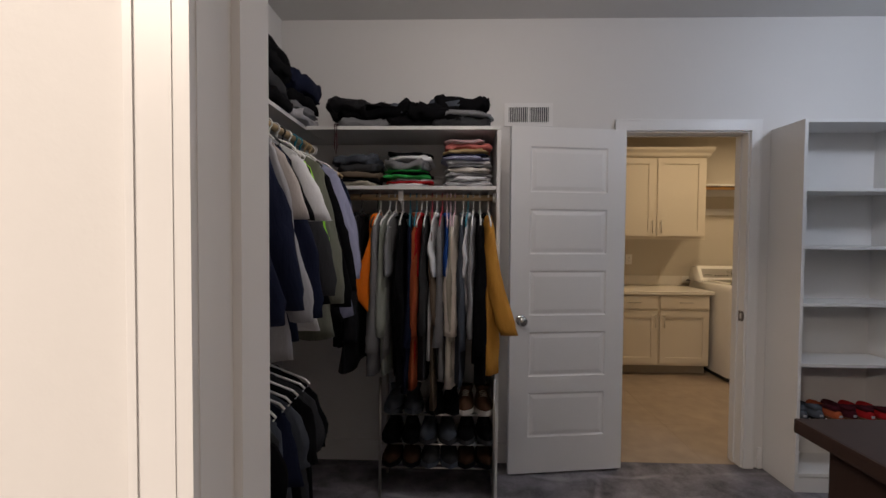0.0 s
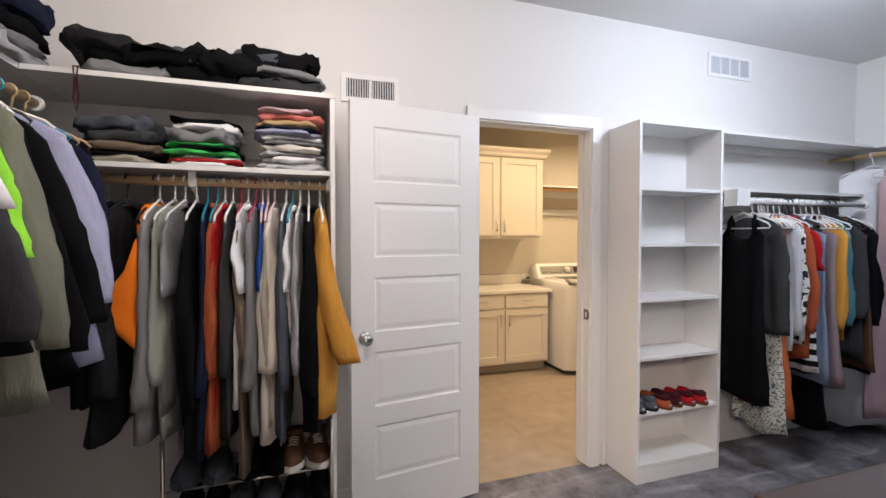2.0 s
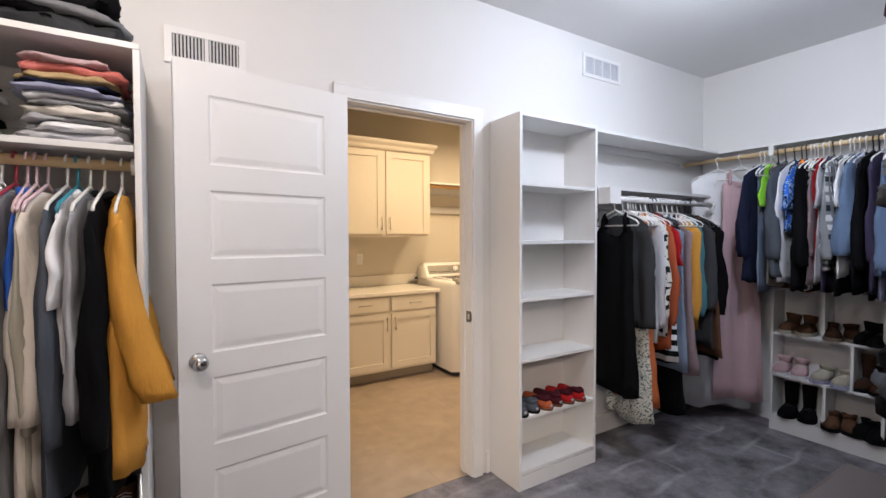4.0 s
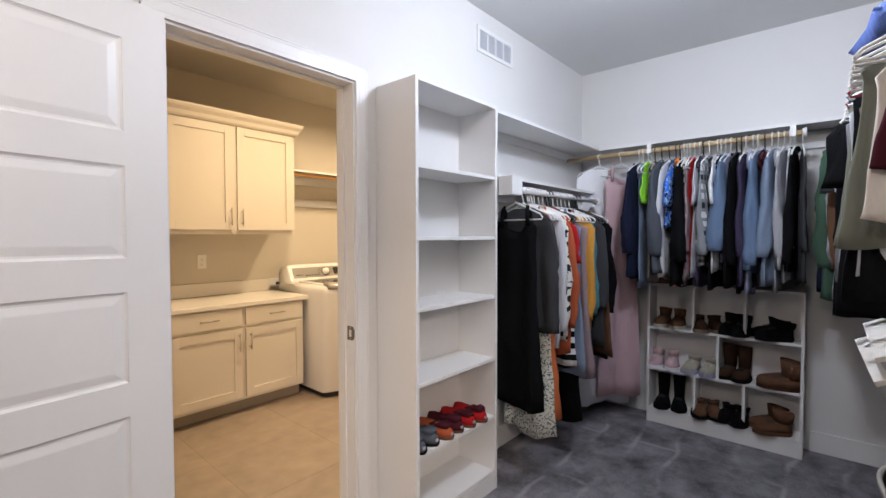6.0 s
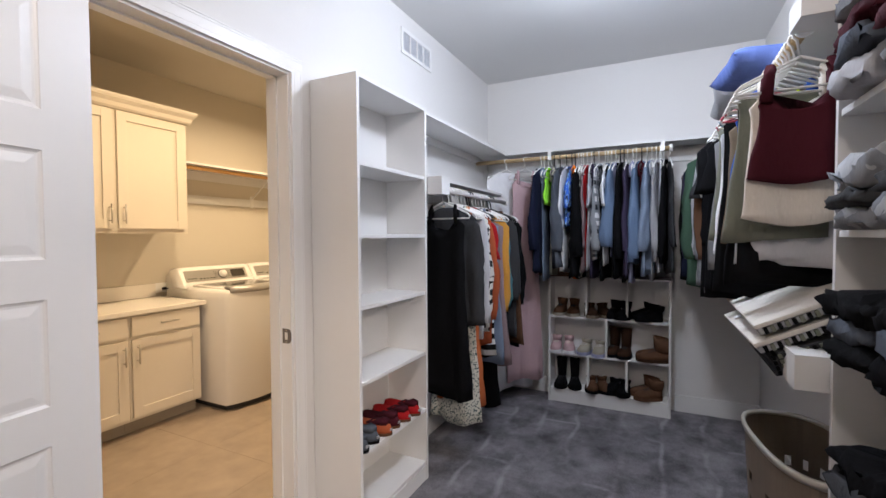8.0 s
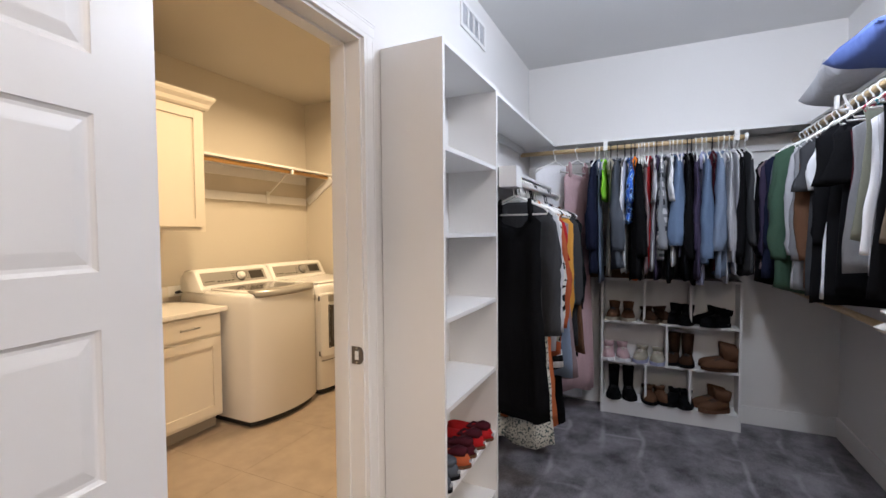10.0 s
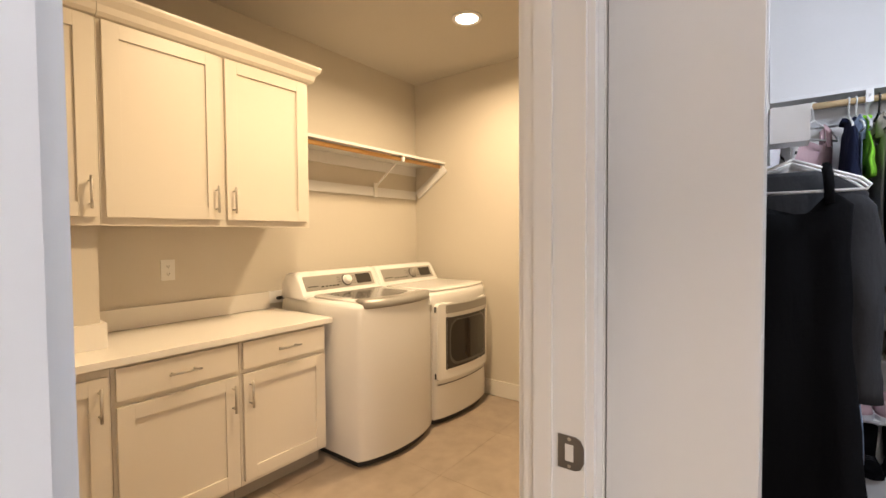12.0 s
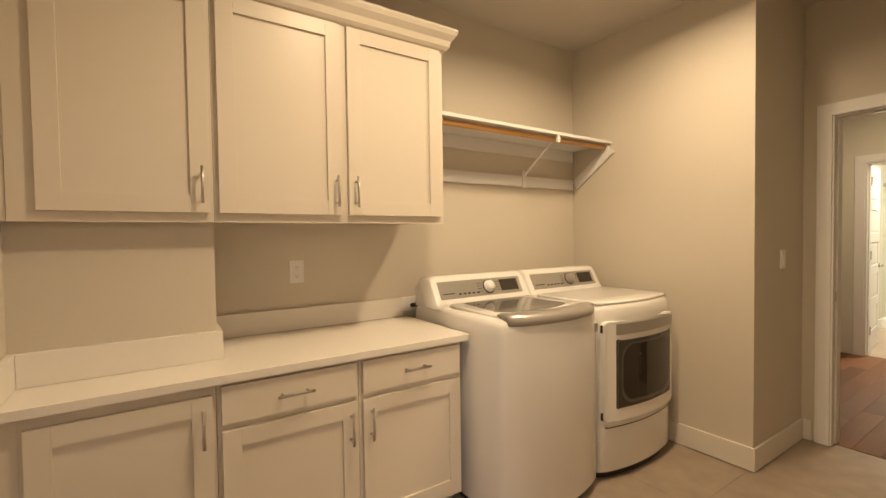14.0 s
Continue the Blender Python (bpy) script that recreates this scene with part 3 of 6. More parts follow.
# ---- vents, switch, outlets ----
def supply_vent(x0, x1, z0, z1):
    r = thing("supply_vent", "white metal supply register with vertical louvres on the wall", "air vent", (x0 + x1) / 2, YN, z0)
    w, h = x1 - x0, z1 - z0
    bm = bmesh.new()
    a, b = -w / 2, w / 2
    m = 0.026
    for q in ((a, b, 0, m), (a, b, h - m, h), (a, a + m, m, h - m), (b - m, b, m, h - m), (-0.007, 0.007, m, h - m)):
        box(bm, q[0], q[1], -0.010, -0.001, q[2], q[3], 0.001)
    part("frame", bm, TRIM, r)
    # dark sheet on the solid wall, in place of the shaded duct
    part("backing", cuboid(a + m, b - m, -0.0025, -0.0005, m, h - m, 0), BLACKHOLE, r)
    for s0, s1 in ((a + m, -0.007), (0.007, b - m)):
        n = 9
        for i in range(n):
            xx = s0 + (i + 0.5) * (s1 - s0) / n
            bm = bmesh.new()
            box(bm, -0.0045, 0.0045, -0.0009, 0.0009, 0, h - 2 * m, 0, pose(xx, -0.006, m, 0, 0, 50))
            part("slat", bm, TRIM, r)
    return r


def return_vent(x0, x1, z0, z1):
    r = thing("return_vent", "white metal return grille with fine slats on the wall", "air vent", (x0 + x1) / 2, YN, z0)
    w, h = x1 - x0, z1 - z0
    a, b, m = -w / 2, w / 2, 0.022
    bm = bmesh.new()
    for q in ((a, b, 0, m), (a, b, h - m, h), (a, a + m, m, h - m), (b - m, b, m, h - m)) + tuple((a + m + (w - 2 * m) * k / 4 - 0.005, a + m + (w - 2 * m) * k / 4 + 0.005, m, h - m) for k in (1, 2, 3)):
        box(bm, q[0], q[1], -0.010, -0.001, q[2], q[3], 0.001)
    part("frame", bm, TRIM, r)
    part("backing", cuboid(a + m, b - m, -0.0022, -0.0005, m, h - m, 0), VENTBACK, r)
    for i in range(11):
        bm = bmesh.new()
        box(bm, a + m, b - m, -0.006, 0.0, -0.0008, 0.0008, 0, pose(0, -0.002, m + (i + 0.5) * (h - 2 * m) / 11, 38))
        part("slat", bm, TRIM, r)
    return r


supply_vent(1.353, 1.648, 2.095, 2.238)
return_vent(3.748, 4.135, 2.492, 2.648)


def wall_plate(name, label, cat, x, y, z, rz, outlet=True):
    """rz 0: facing -y."""
    r = thing(name, label, cat, x, y, z, rz)
    part("plate", cuboid(-0.036, 0.036, -0.006, -0.0005, -0.058, 0.058, 0.0015), WHITEPLASTIC, r)
    if outlet:
        for dz in (-0.021, 0.021):
            part("socket", cuboid(-0.017, 0.017, -0.0085, -0.006, dz - 0.014, dz + 0.014, 0.001), WHITEPLASTIC, r)
            for dx in (-0.006, 0.006):
                part("slot", cuboid(dx - 0.001, dx + 0.001, -0.0092, -0.0085, dz - 0.003, dz + 0.006, 0), BLACKPLASTIC, r)
            part("slot", cuboid(-0.002, 0.002, -0.0092, -0.0085, dz - 0.010, dz - 0.006, 0), BLACKPLASTIC, r)
    else:
        part("rocker", cuboid(-0.016, 0.016, -0.0095, -0.006, -0.033, 0.033, 0.0015), WHITEPLASTIC, r)
    return r


wall_plate("wall_outlet", "white duplex wall outlet above the counter", "outlet", 3.07, YB, 1.165, 0)
wall_plate("light_switch", "white rocker light switch by the hall door", "light switch", 5.60, 6.12, 1.17, 0, False)
r = thing("washer_box", "white laundry outlet box with a dark hose connection beside the washer", "outlet", 3.735, YB, 0.93)
part("plate", cuboid(-0.07, 0.07, -0.02, -0.0005, -0.03, 0.05, 0.002), WHITEPLASTIC, r)
bm = bmesh.new()
tube(bm, [(0.0, -0.02, 0.0), (0.0, -0.05, 0.005), (0.035, -0.06, 0.01)], 0.012, 8)
part("hose", bm, BLACKPLASTIC, r, "", True)

# ---- lamps ----
dome = r = thing("ceiling_light", "frosted white flush dome ceiling light, lit", "ceiling light", CLOSET_LIGHT[0], CLOSET_LIGHT[1], H)
bm = bmesh.new()
lathe(bm, [(0.001, -0.001), (0.17, -0.001), (0.17, -0.025), (0.155, -0.03), (0.001, -0.03)], 32)
part("base", bm, TRIM, r, "", True)
bm = bmesh.new()
lathe(bm, [(0.15, -0.031), (0.148, -0.05), (0.12, -0.072), (0.06, -0.085), (0.001, -0.088)], 32)
part("shade", bm, GLOWCOOL, r, "", True)
copy_thing(dome, pose(CLOSET_LIGHT_2[0], CLOSET_LIGHT_2[1], H))
can = r = thing("recessed_light", "recessed round ceiling light with white trim ring, lit", "ceiling light", LAUNDRY_LIGHT[0], LAUNDRY_LIGHT[1], H)
bm = bmesh.new()
lathe(bm, [(0.072, -0.001), (0.098, -0.001), (0.096, -0.007), (0.078, -0.012), (0.072, -0.004)], 32)
part("ring", bm, TRIM, r, "", True)
bm = bmesh.new()
lathe(bm, [(0.001, -0.002), (0.0715, -0.002), (0.0715, -0.005), (0.001, -0.005)], 32)
part("diffuser", bm, GLOW, r, "", True)
copy_thing(can, pose(LAUNDRY_LIGHT_2[0], LAUNDRY_LIGHT_2[1], H))


# ---- closet shelving ----
def shelf_unit(name, label, x0, x1, front, back, top, levels, base=0.10):
    """A tall open unit against a wall; back is the wall's plane."""
    out = 1 if front < back else -1
    r = thing(name, label, "shelving", (x0 + x1) / 2, back, 0)
    w, d, t = x1 - x0, abs(front - back) - 0.003, 0.019
    a, b = -w / 2, w / 2
    y0, y1 = sorted((-out * d, -out * 0.003))
    fr = (y0, y0) if out > 0 else (y1, y1)
    for p0, p1 in ((a, a + t), (b - t, b)):
        part("side_panel", cuboid(p0, p1, y0, y1, 0, top, 0.0015), SHELF, r)
    part("back_panel", cuboid(a + t, b - t, *((-0.009, -0.004) if out > 0 else (0.004, 0.009)), base, top - t, 0), SHELF, r)
    part("top", cuboid(a + t, b - t, y0, y1, top - t, top, 0.0015), SHELF, r)
    for z in levels:
        part("shelf", cuboid(a + t + 0.001, b - t - 0.001, y0 + 0.004, y1 - 0.006, z - 0.018, z, 0.0015), SHELF, r)
    yy = (y0 + 0.002, y0 + 0.018) if out > 0 else (y1 - 0.018, y1 - 0.002)
    part("kick_panel", cuboid(a + t, b - t, *yy, 0, base - 0.019, 0), SHELF, r)
    return r


LEVELS = (1.698, 1.379, 1.062, 0.724, 0.405, 0.105)
shelf_unit("shelf_tower", "tall white open shelf unit beside the laundry door", 2.963, 3.587, 4.675, YN, 2.075, LEVELS)
shelf_unit("shelf_tower", "tall white open shelf unit full of folded jeans and sweaters", 2.345, 2.969, 3.095, YS2, 2.075, LEVELS)


def wall_shelf(name, label, x0, x1, y0, y1, top, t=0.019, cleats=()):
    r = thing(name, label, "shelf", (x0 + x1) / 2, (y0 + y1) / 2, top - t)
    cx, cy = (x0 + x1) / 2, (y0 + y1) / 2
    part("board", cuboid(x0 - cx, x1 - cx, y0 - cy, y1 - cy, 0, t, 0.002), SHELF, r)
    for c in cleats:
        part("cleat", cuboid(c[0] - cx, c[1] - cx, c[2] - cy, c[3] - cy, c[4] - top + t, c[5] - top + t, 0.002), SHELF, r)
    return r


# north, right of the tower: upper shelf, lower shelf with its rod
wall_shelf("wall_shelf", "long white upper wall shelf running to the corner", 3.589, 5.0, 4.68, YN - 0.002, 2.062, 0.019, ((3.60, 4.99, YN - 0.022, YN - 0.003, 1.99, 2.042),))
wall_shelf("wall_shelf", "white wall shelf over the hanging rod, with end block", 3.589, 5.256, 4.675, YN - 0.002, 1.715, 0.019,
           ((3.589, 3.69, 4.585, 4.673, 1.60, 1.70), (3.60, 5.25, YN - 0.022, YN - 0.003, 1.595, 1.694)))
wall_shelf("wall_shelf", "white wall shelf over the hanging rod on the end wall", 5.004, XE - 0.002, YS2 + 0.002, YN - 0.002, 2.062, 0.019,
           ((XE - 0.02, XE - 0.003, YS2 + 0.01, YN - 0.01, 1.93, 2.04),))
wall_shelf("wall_shelf", "white wall shelf with pillows over the double hanging rods", 2.972, 5.0, YS2 + 0.002, 3.10, 2.062, 0.019,
           ((2.972, 3.10, 3.03, 3.17, 1.97, 2.04), (3.0, 5.0, YS2 + 0.003, YS2 + 0.02, 1.93, 2.04), (2.972, 3.10, 3.03, 3.17, 0.93, 1.03), (3.0, 5.0, YS2 + 0.003, YS2 + 0.02, 0.90, 1.0)))
# north-west corner
wall_shelf("wall_shelf", "white upper wall shelf piled with folded dark clothes", 0.26, 1.292, 4.535, YN - 0.002, 2.0, 0.019, ((0.30, 1.272, YN - 0.022, YN - 0.003, 1.91, 1.98),))
wall_shelf("wall_shelf", "white lower wall shelf with folded clothes over the rod", 0.262, 1.272, 4.535, YN - 0.002, 1.685, 0.019,
           ((0.30, 1.272, YN - 0.022, YN - 0.003, 1.57, 1.664), (0.30, 1.272, YN - 0.02, YN - 0.003, 1.78, 1.80)))
part("end_panel", cuboid(1.274, 1.292, 4.535, YN - 0.003, 0.0, 1.98, 0.0015), SHELF, None).name = "shelf_end_panel"
tagged(scene.objects["shelf_end_panel"], "tall white end panel carrying the corner shelves", "panel")
wall_shelf("wall_shelf", "long white wall shelf over the double hanging rods", XW + 0.002, 0.258, YS + 0.05, YN - 0.002, 2.0, 0.019,
           ((XW + 0.003, XW + 0.02, YS + 0.06, YN - 0.01, 1.86, 1.98), (XW + 0.003, XW + 0.02, YS + 0.06, YN - 0.4, 0.92, 1.0)))


def rod(label, a, b, r=0.0165, mat=ROD, cups=True):
    e = thing("hanging_rod", label, "closet rod", *a)
    d = Vector(b) - Vector(a)
    bm = bmesh.new()
    tube(bm, [(0, 0, 0), d], r, 14)
    part("pole", bm, mat, e, "", True)
    if cups:
        for p in (Vector((0, 0, 0)), d):
            bm = bmesh.new()
            u = d.normalized() * 0.012
            tube(bm, [p - u * 0.2, p + u], 0.027, 14)
            part("socket", bm, WHITEPLASTIC, e)
    return e


RA, RB, RC, RD, RE, RF, RG = (4.615, 1.63), (0.27, 1.885), (0.27, 0.955), (4.62, 1.632), (4.955, 1.985), (3.13, 1.985), (3.13, 0.98)
rod("natural pine closet rod, crowded with clothes", (0.31, RA[0], RA[1]), (1.262, RA[0], RA[1]))
rod("natural pine closet rod, crowded with clothes", (RB[0], YS + 0.06, RB[1]), (RB[0], 4.60, RB[1]))
rod("natural pine closet rod, crowded with clothes", (RC[0], YS + 0.06, RC[1]), (RC[0], 4.10, RC[1]))
rod("white closet rod, crowded with clothes", (3.66, RD[0], RD[1]), (4.78, RD[0], RD[1]), 0.0165, SHELF)
rod("natural pine closet rod, crowded with clothes", (RE[0], 3.44, RE[1]), (RE[0], YN - 0.01, RE[1]))
rod("natural pine closet rod, crowded with clothes", (3.10, RF[0], RF[1]), (XE - 0.03, RF[0], RF[1]))
rod("natural pine closet rod below the shelf", (3.10, RG[0], RG[1]), (XE - 0.03, RG[0], RG[1]))


def rod_bracket(label, x, y, z, rz, reach=0.3):
    """A steel shelf-and-rod bracket; local +y is away from the wall."""
    e = thing("rod_bracket", label, "bracket", x, y, z, rz)
    bm = bmesh.new()
    box(bm, -0.012, 0.012, 0.0, 0.004, -0.20, 0.05)
    box(bm, -0.009, 0.009, 0.004, reach, 0.046, 0.05)
    tube(bm, [(0, 0.004, -0.19), (0, reach * 0.55, -0.12), (0, reach * 0.92, -0.03), (0, reach, 0.045)], 0.006, 6)
    part("arm", bm, WHITEPLASTIC, e)
    bm = bmesh.new()
    tube(bm, [(0, reach - 0.03, 0.01), (0, reach - 0.024, -0.018), (0, reach, -0.028), (0, reach + 0.024, -0.018), (0, reach + 0.03, 0.02)], 0.008, 8)
    box(bm, -0.014, 0.014, reach + 0.018, reach + 0.032, -0.02, 0.045, 0.003)
    part("cup", bm, WHITEPLASTIC, e)
    return e


rod_bracket("white steel rod bracket under the shelf", 0.76, YN - 0.022, 1.63, 180, 0.30)
rod_bracket("white steel rod bracket under the shelf", XE - 0.02, 4.30, 1.985, 90, 0.285)
rod_bracket("white steel rod bracket under the shelf", XE - 0.02, 3.50, 1.985, 90, 0.285)
rod_bracket("white steel rod bracket under the shelf", 4.30, YS2 + 0.02, 1.985, 0, 0.29)

# ---- cubby for shoes ----
CX0, CX1, CY0, CY1, CT = 5.06, XE - 0.016, 3.43, 4.335, 1.032
cub = thing("shoe_cubby", "white shoe cubby with nine uneven compartments full of shoes", "shoe rack", (CX0 + CX1) / 2, (CY0 + CY1) / 2, 0)
cx, cy = (CX0 + CX1) / 2, (CY0 + CY1) / 2


def cub_part(name, y0, y1, z0, z1, x0=CX0, x1=CX1):
    part(name, cuboid(x0 - cx, x1 - cx, y0 - cy, y1 - cy, z0, z1, 0.001), SHELF, cub)


cub_part("side_panel", CY0, CY0 + 0.016, 0, CT - 0.016)
cub_part("side_panel", CY1 - 0.016, CY1, 0, CT - 0.016)
cub_part("top", CY0, CY1, CT - 0.015, CT)
for zz in (0.695, 0.39, 0.095):
    cub_part("shelf", CY0 + 0.017, CY1 - 0.017, zz, zz + 0.015, CX0 + 0.002)
cub_part("kick_panel", CY0 + 0.017, CY1 - 0.017, 0, 0.094, CX0 + 0.004, CX0 + 0.02)
cub_part("back_panel", CY0 + 0.017, CY1 - 0.017, 0.11, CT - 0.016, CX1 - 0.006)
for yy, a, b in ((4.035, 0.711, CT - 0.016), (3.735, 0.711, CT - 0.016), (3.885, 0.406, 0.694), (4.022, 0.111, 0.389), (3.735, 0.111, 0.389)):
    cub_part("divider", yy - 0.008, yy + 0.008, a, b, CX0 + 0.003, CX1 - 0.007)


# ---- laundry cabinets ----
def shaker(parent, name, x0, x1, y, z0, z1, rail=0.062, t=0.019, handle=None, flat=False):
    """A door or drawer front facing -y at plane y; handle: ('v'|'h', x, z) of its centre."""
    if flat:
        d = part(name, cuboid(x0, x1, y, y + t, z0, z1, 0.002), CABINET, parent)
    else:
        d = part(name, cuboid(x0 + rail - 0.003, x1 - rail + 0.003, y + 0.010, y + t - 0.002, z0 + rail - 0.003, z1 - rail + 0.003, 0), CABINET, parent)
        for q in ((x0, x0 + rail), (x1 - rail, x1)):
            part("stile", cuboid(q[0], q[1], y, y + t, z0, z1, 0.0012), CABINET, d)
        for q in ((z0, z0 + rail), (z1 - rail, z1)):
            part("rail", cuboid(x0 + rail + 0.0002, x1 - rail - 0.0002, y + 0.0002, y + t, q[0], q[1], 0.0008), CABINET, d)
    if handle:
        k, hx, hz = handle
        L = 0.067
        bm = bmesh.new()
        e = Vector((L, 0, 0)) if k == "h" else Vector((0, 0, L))
        c = Vector((hx, y - 0.032, hz))
        tube(bm, [c - e, c + e], 0.0055, 10)
        for s in (-0.7, 0.7):
            tube(bm, [c + e * s, c + e * s + Vector((0, 0.032, 0))], 0.004, 8)
        part("handle", bm, STEEL, d, "brushed nickel bar handle", True)
    return d


def base_cabinet(label, x0, x1, drawer, hside):
    r = thing("base_cabinet", label, "cabinet", (x0 + x1) / 2, YB, 0, 0, "base cabinets under the counter")
    a, b, F = x0 - (x0 + x1) / 2, x1 - (x0 + x1) / 2, 6.765 - YB
    bm = bmesh.new()
    back = -0.004 if x0 > 2.655 else YC - YB - 0.004
    box(bm, a, b, F + 0.02, back, 0.10, 0.836)
    box(bm, a, b, F + 0.001, F + 0.02, 0.10, 0.836)
    part("body", bm, CABINET, r)
    # toe kick in the darkened cream, shade of the recess included
    part("toe_kick", cuboid(a, b, F + 0.075, F + 0.09, 0, 0.099, 0), CABINET_SHADED, r)
    g = 0.013
    hx = b - g - 0.03 if hside > 0 else a + g + 0.03
    top = 0.80 if not drawer else 0.665
    shaker(r, "door", a + g, b - g, F - 0.019, 0.125, top, handle=("v", hx, top - 0.10))
    if drawer:
        shaker(r, "drawer_front", a + g, b - g, F - 0.019, 0.69, 0.824, flat=True, handle=("h", (a + b) / 2, 0.758))
    return r


base_cabinet("cream shaker base cabinet with one tall door", 2.118, 2.622, False, 1)
base_cabinet("cream shaker base cabinet with a drawer over a door", 2.624, 3.148, True, 1)
base_cabinet("cream shaker base cabinet with a drawer over a door", 3.150, 3.668, True, -1)
r = thing("countertop", "white quartz laundry countertop with low backsplash", "countertop", 2.9, 7.05, 0.838)
ct = cuboid(LX0 + 0.002 - 2.9, 3.705 - 2.9, 6.732 - 7.05, YB - 0.003 - 7.05, 0, 0.031, 0.003)
part("slab", ct, QUARTZ, r)
part("backsplash", cuboid(2.66 - 2.9, 3.672 - 2.9, YB - 0.023 - 7.05, YB - 0.003 - 7.05, 0.032, 0.142, 0.002), QUARTZ, r)
part("backsplash", cuboid(LX0 + 0.023 - 2.9, 2.675 - 2.9, YC - 0.021 - 7.05, YC - 0.001 - 7.05, 0.032, 0.142, 0.002), QUARTZ, r)
part("backsplash", cuboid(2.6565 - 2.9, 2.675 - 2.9, YC - 7.05, YB - 0.024 - 7.05, 0.032, 0.142, 0.002), QUARTZ, r)
part("backsplash", cuboid(LX0 + 0.003 - 2.9, LX0 + 0.022 - 2.9, 6.745 - 7.05, YC - 0.001 - 7.05, 0.032, 0.142, 0.002), QUARTZ, r)


def upper_cabinet(label, x0, x1, doors, back):
    r = thing("wall_cabinet", label, "cabinet", (x0 + x1) / 2, YB, 1.40, 0, "wall cabinets over the counter")
    a, b, F = x0 - (x0 + x1) / 2, x1 - (x0 + x1) / 2, 6.92 - YB
    bm = bmesh.new()
    box(bm, a, b, F + 0.02, back - YB - 0.002, 0.02, 0.87)
    box(bm, a, b, F, F + 0.02, 0.0, 0.87)
    part("body", bm, CABINET, r)
    for d0, d1, hs in doors:
        d0, d1 = d0 - (x0 + x1) / 2, d1 - (x0 + x1) / 2
        shaker(r, "door", d0, d1, F - 0.0195, 0.035, 0.855, handle=("v", d1 - 0.026 if hs > 0 else d0 + 0.03, 0.135))
    bm = bmesh.new()
    prof = [(0.0, 0.0), (-0.018, 0.004), (-0.030, 0.018), (-0.036, 0.045), (-0.056, 0.070), (-0.062, 0.088), (-0.062, 0.10), (0.0, 0.10)]
    end = 1 if b > 0 and x1 > 3.6 else 0
    rings = [[Vector((xx + end * (-py if xx > 0 else 0), F + py, 0.862 + pz)) for py, pz in prof] for xx in (a, b)]
    loft(bm, rings)
    if end:
        loft(bm, [[Vector((b - py, F + py, 0.862 + pz)) for py, pz in prof], [Vector((b - py, -0.002, 0.862 + pz)) for py, pz in prof]])
    part("crown_moulding", bm, CABINET, r)
    return r


upper_cabinet("cream shaker wall cabinet with crown moulding, one wide door", 2.085, 2.650, ((2.155, 2.636, 1),), YC)
upper_cabinet("cream shaker wall cabinet with crown moulding and a pair of doors", 2.652, 3.690, ((2.668, 3.148, 1), (3.181, 3.664, -1)), YB)
structure("trim_cabinet_filler", cuboid(LX0 + 0.001, 2.083, 6.925, 6.945, 1.40, 2.36, 0), CABINET, "cream filler strip between cabinet and wall")
structure("trim_base_filler", cuboid(LX0 + 0.001, 2.1175, 6.766, 6.79, 0.10, 0.836, 0), CABINET, "cream filler strip between cabinet and wall")

# laundry shelf and rod over the machines
r = thing("laundry_shelf", "white laundry shelf with a varnished wooden hanging rod over the machines", "shelf", 4.4, YB, 1.98)
part("board", cuboid(3.693 - 4.4, LX1 - 0.002 - 4.4, 7.01 - YB, -0.003, 0, 0.019, 0.002), SHELF, r)
part("cleat", cuboid(3.693 - 4.4, LX1 - 0.022 - 4.4, -0.02, -0.003, -0.30, -0.225, 0.002), SHELF, r)
part("cleat", cuboid(3.693 - 4.4, LX1 - 0.022 - 4.4, -0.02, -0.003, -0.085, -0.001, 0.002), SHELF, r)
bm = bmesh.new()
d0 = Vector((LX1 - 0.012 - 4.4, -0.35, -0.035))
d1 = Vector((LX1 - 0.012 - 4.4, -0.03, -0.262))
u = (d1 - d0).normalized()
n = Vector((0, -u.z, u.y)) * 0.036
loft(bm, [[p + q + Vector((s, 0, 0)) for s, q in ((-0.009, n), (0.009, n), (0.009, -n), (-0.009, -n))] for p in (d0, d1)])
part("end_brace", bm, SHELF, r)
bm = bmesh.new()
tube(bm, [(3.70 - 4.4, 7.055 - YB, -0.022), (LX1 - 0.02 - 4.4, 7.055 - YB, -0.022)], 0.016, 14)
part("rod", bm, ROD_ORANGE, r, "varnished orange wooden rod", True)
bm = bmesh.new()
tube(bm, [(LX1 - 0.03 - 4.4, 7.055 - YB, -0.022), (LX1 - 0.004 - 4.4, 7.055 - YB, -0.022)], 0.03, 14)
part("socket", bm, WHITEPLASTIC, r)
bm = bmesh.new()
box(bm, 4.665 - 4.4 - 0.02, 4.665 - 4.4 + 0.02, -0.028, -0.0205, -0.31, -0.19, 0.002)
tube(bm, [(4.665 - 4.4, -0.03, -0.22), (4.665 - 4.4, -0.2, -0.09), (4.665 - 4.4, -0.28, -0.03), (4.665 - 4.4, -0.33, -0.005)], 0.007, 8)
box(bm, 4.665 - 4.4 - 0.012, 4.665 - 4.4 + 0.012, -0.345, -0.325, -0.045, 0.0, 0.003)
part("bracket", bm, WHITEPLASTIC, r, "white steel rod bracket")


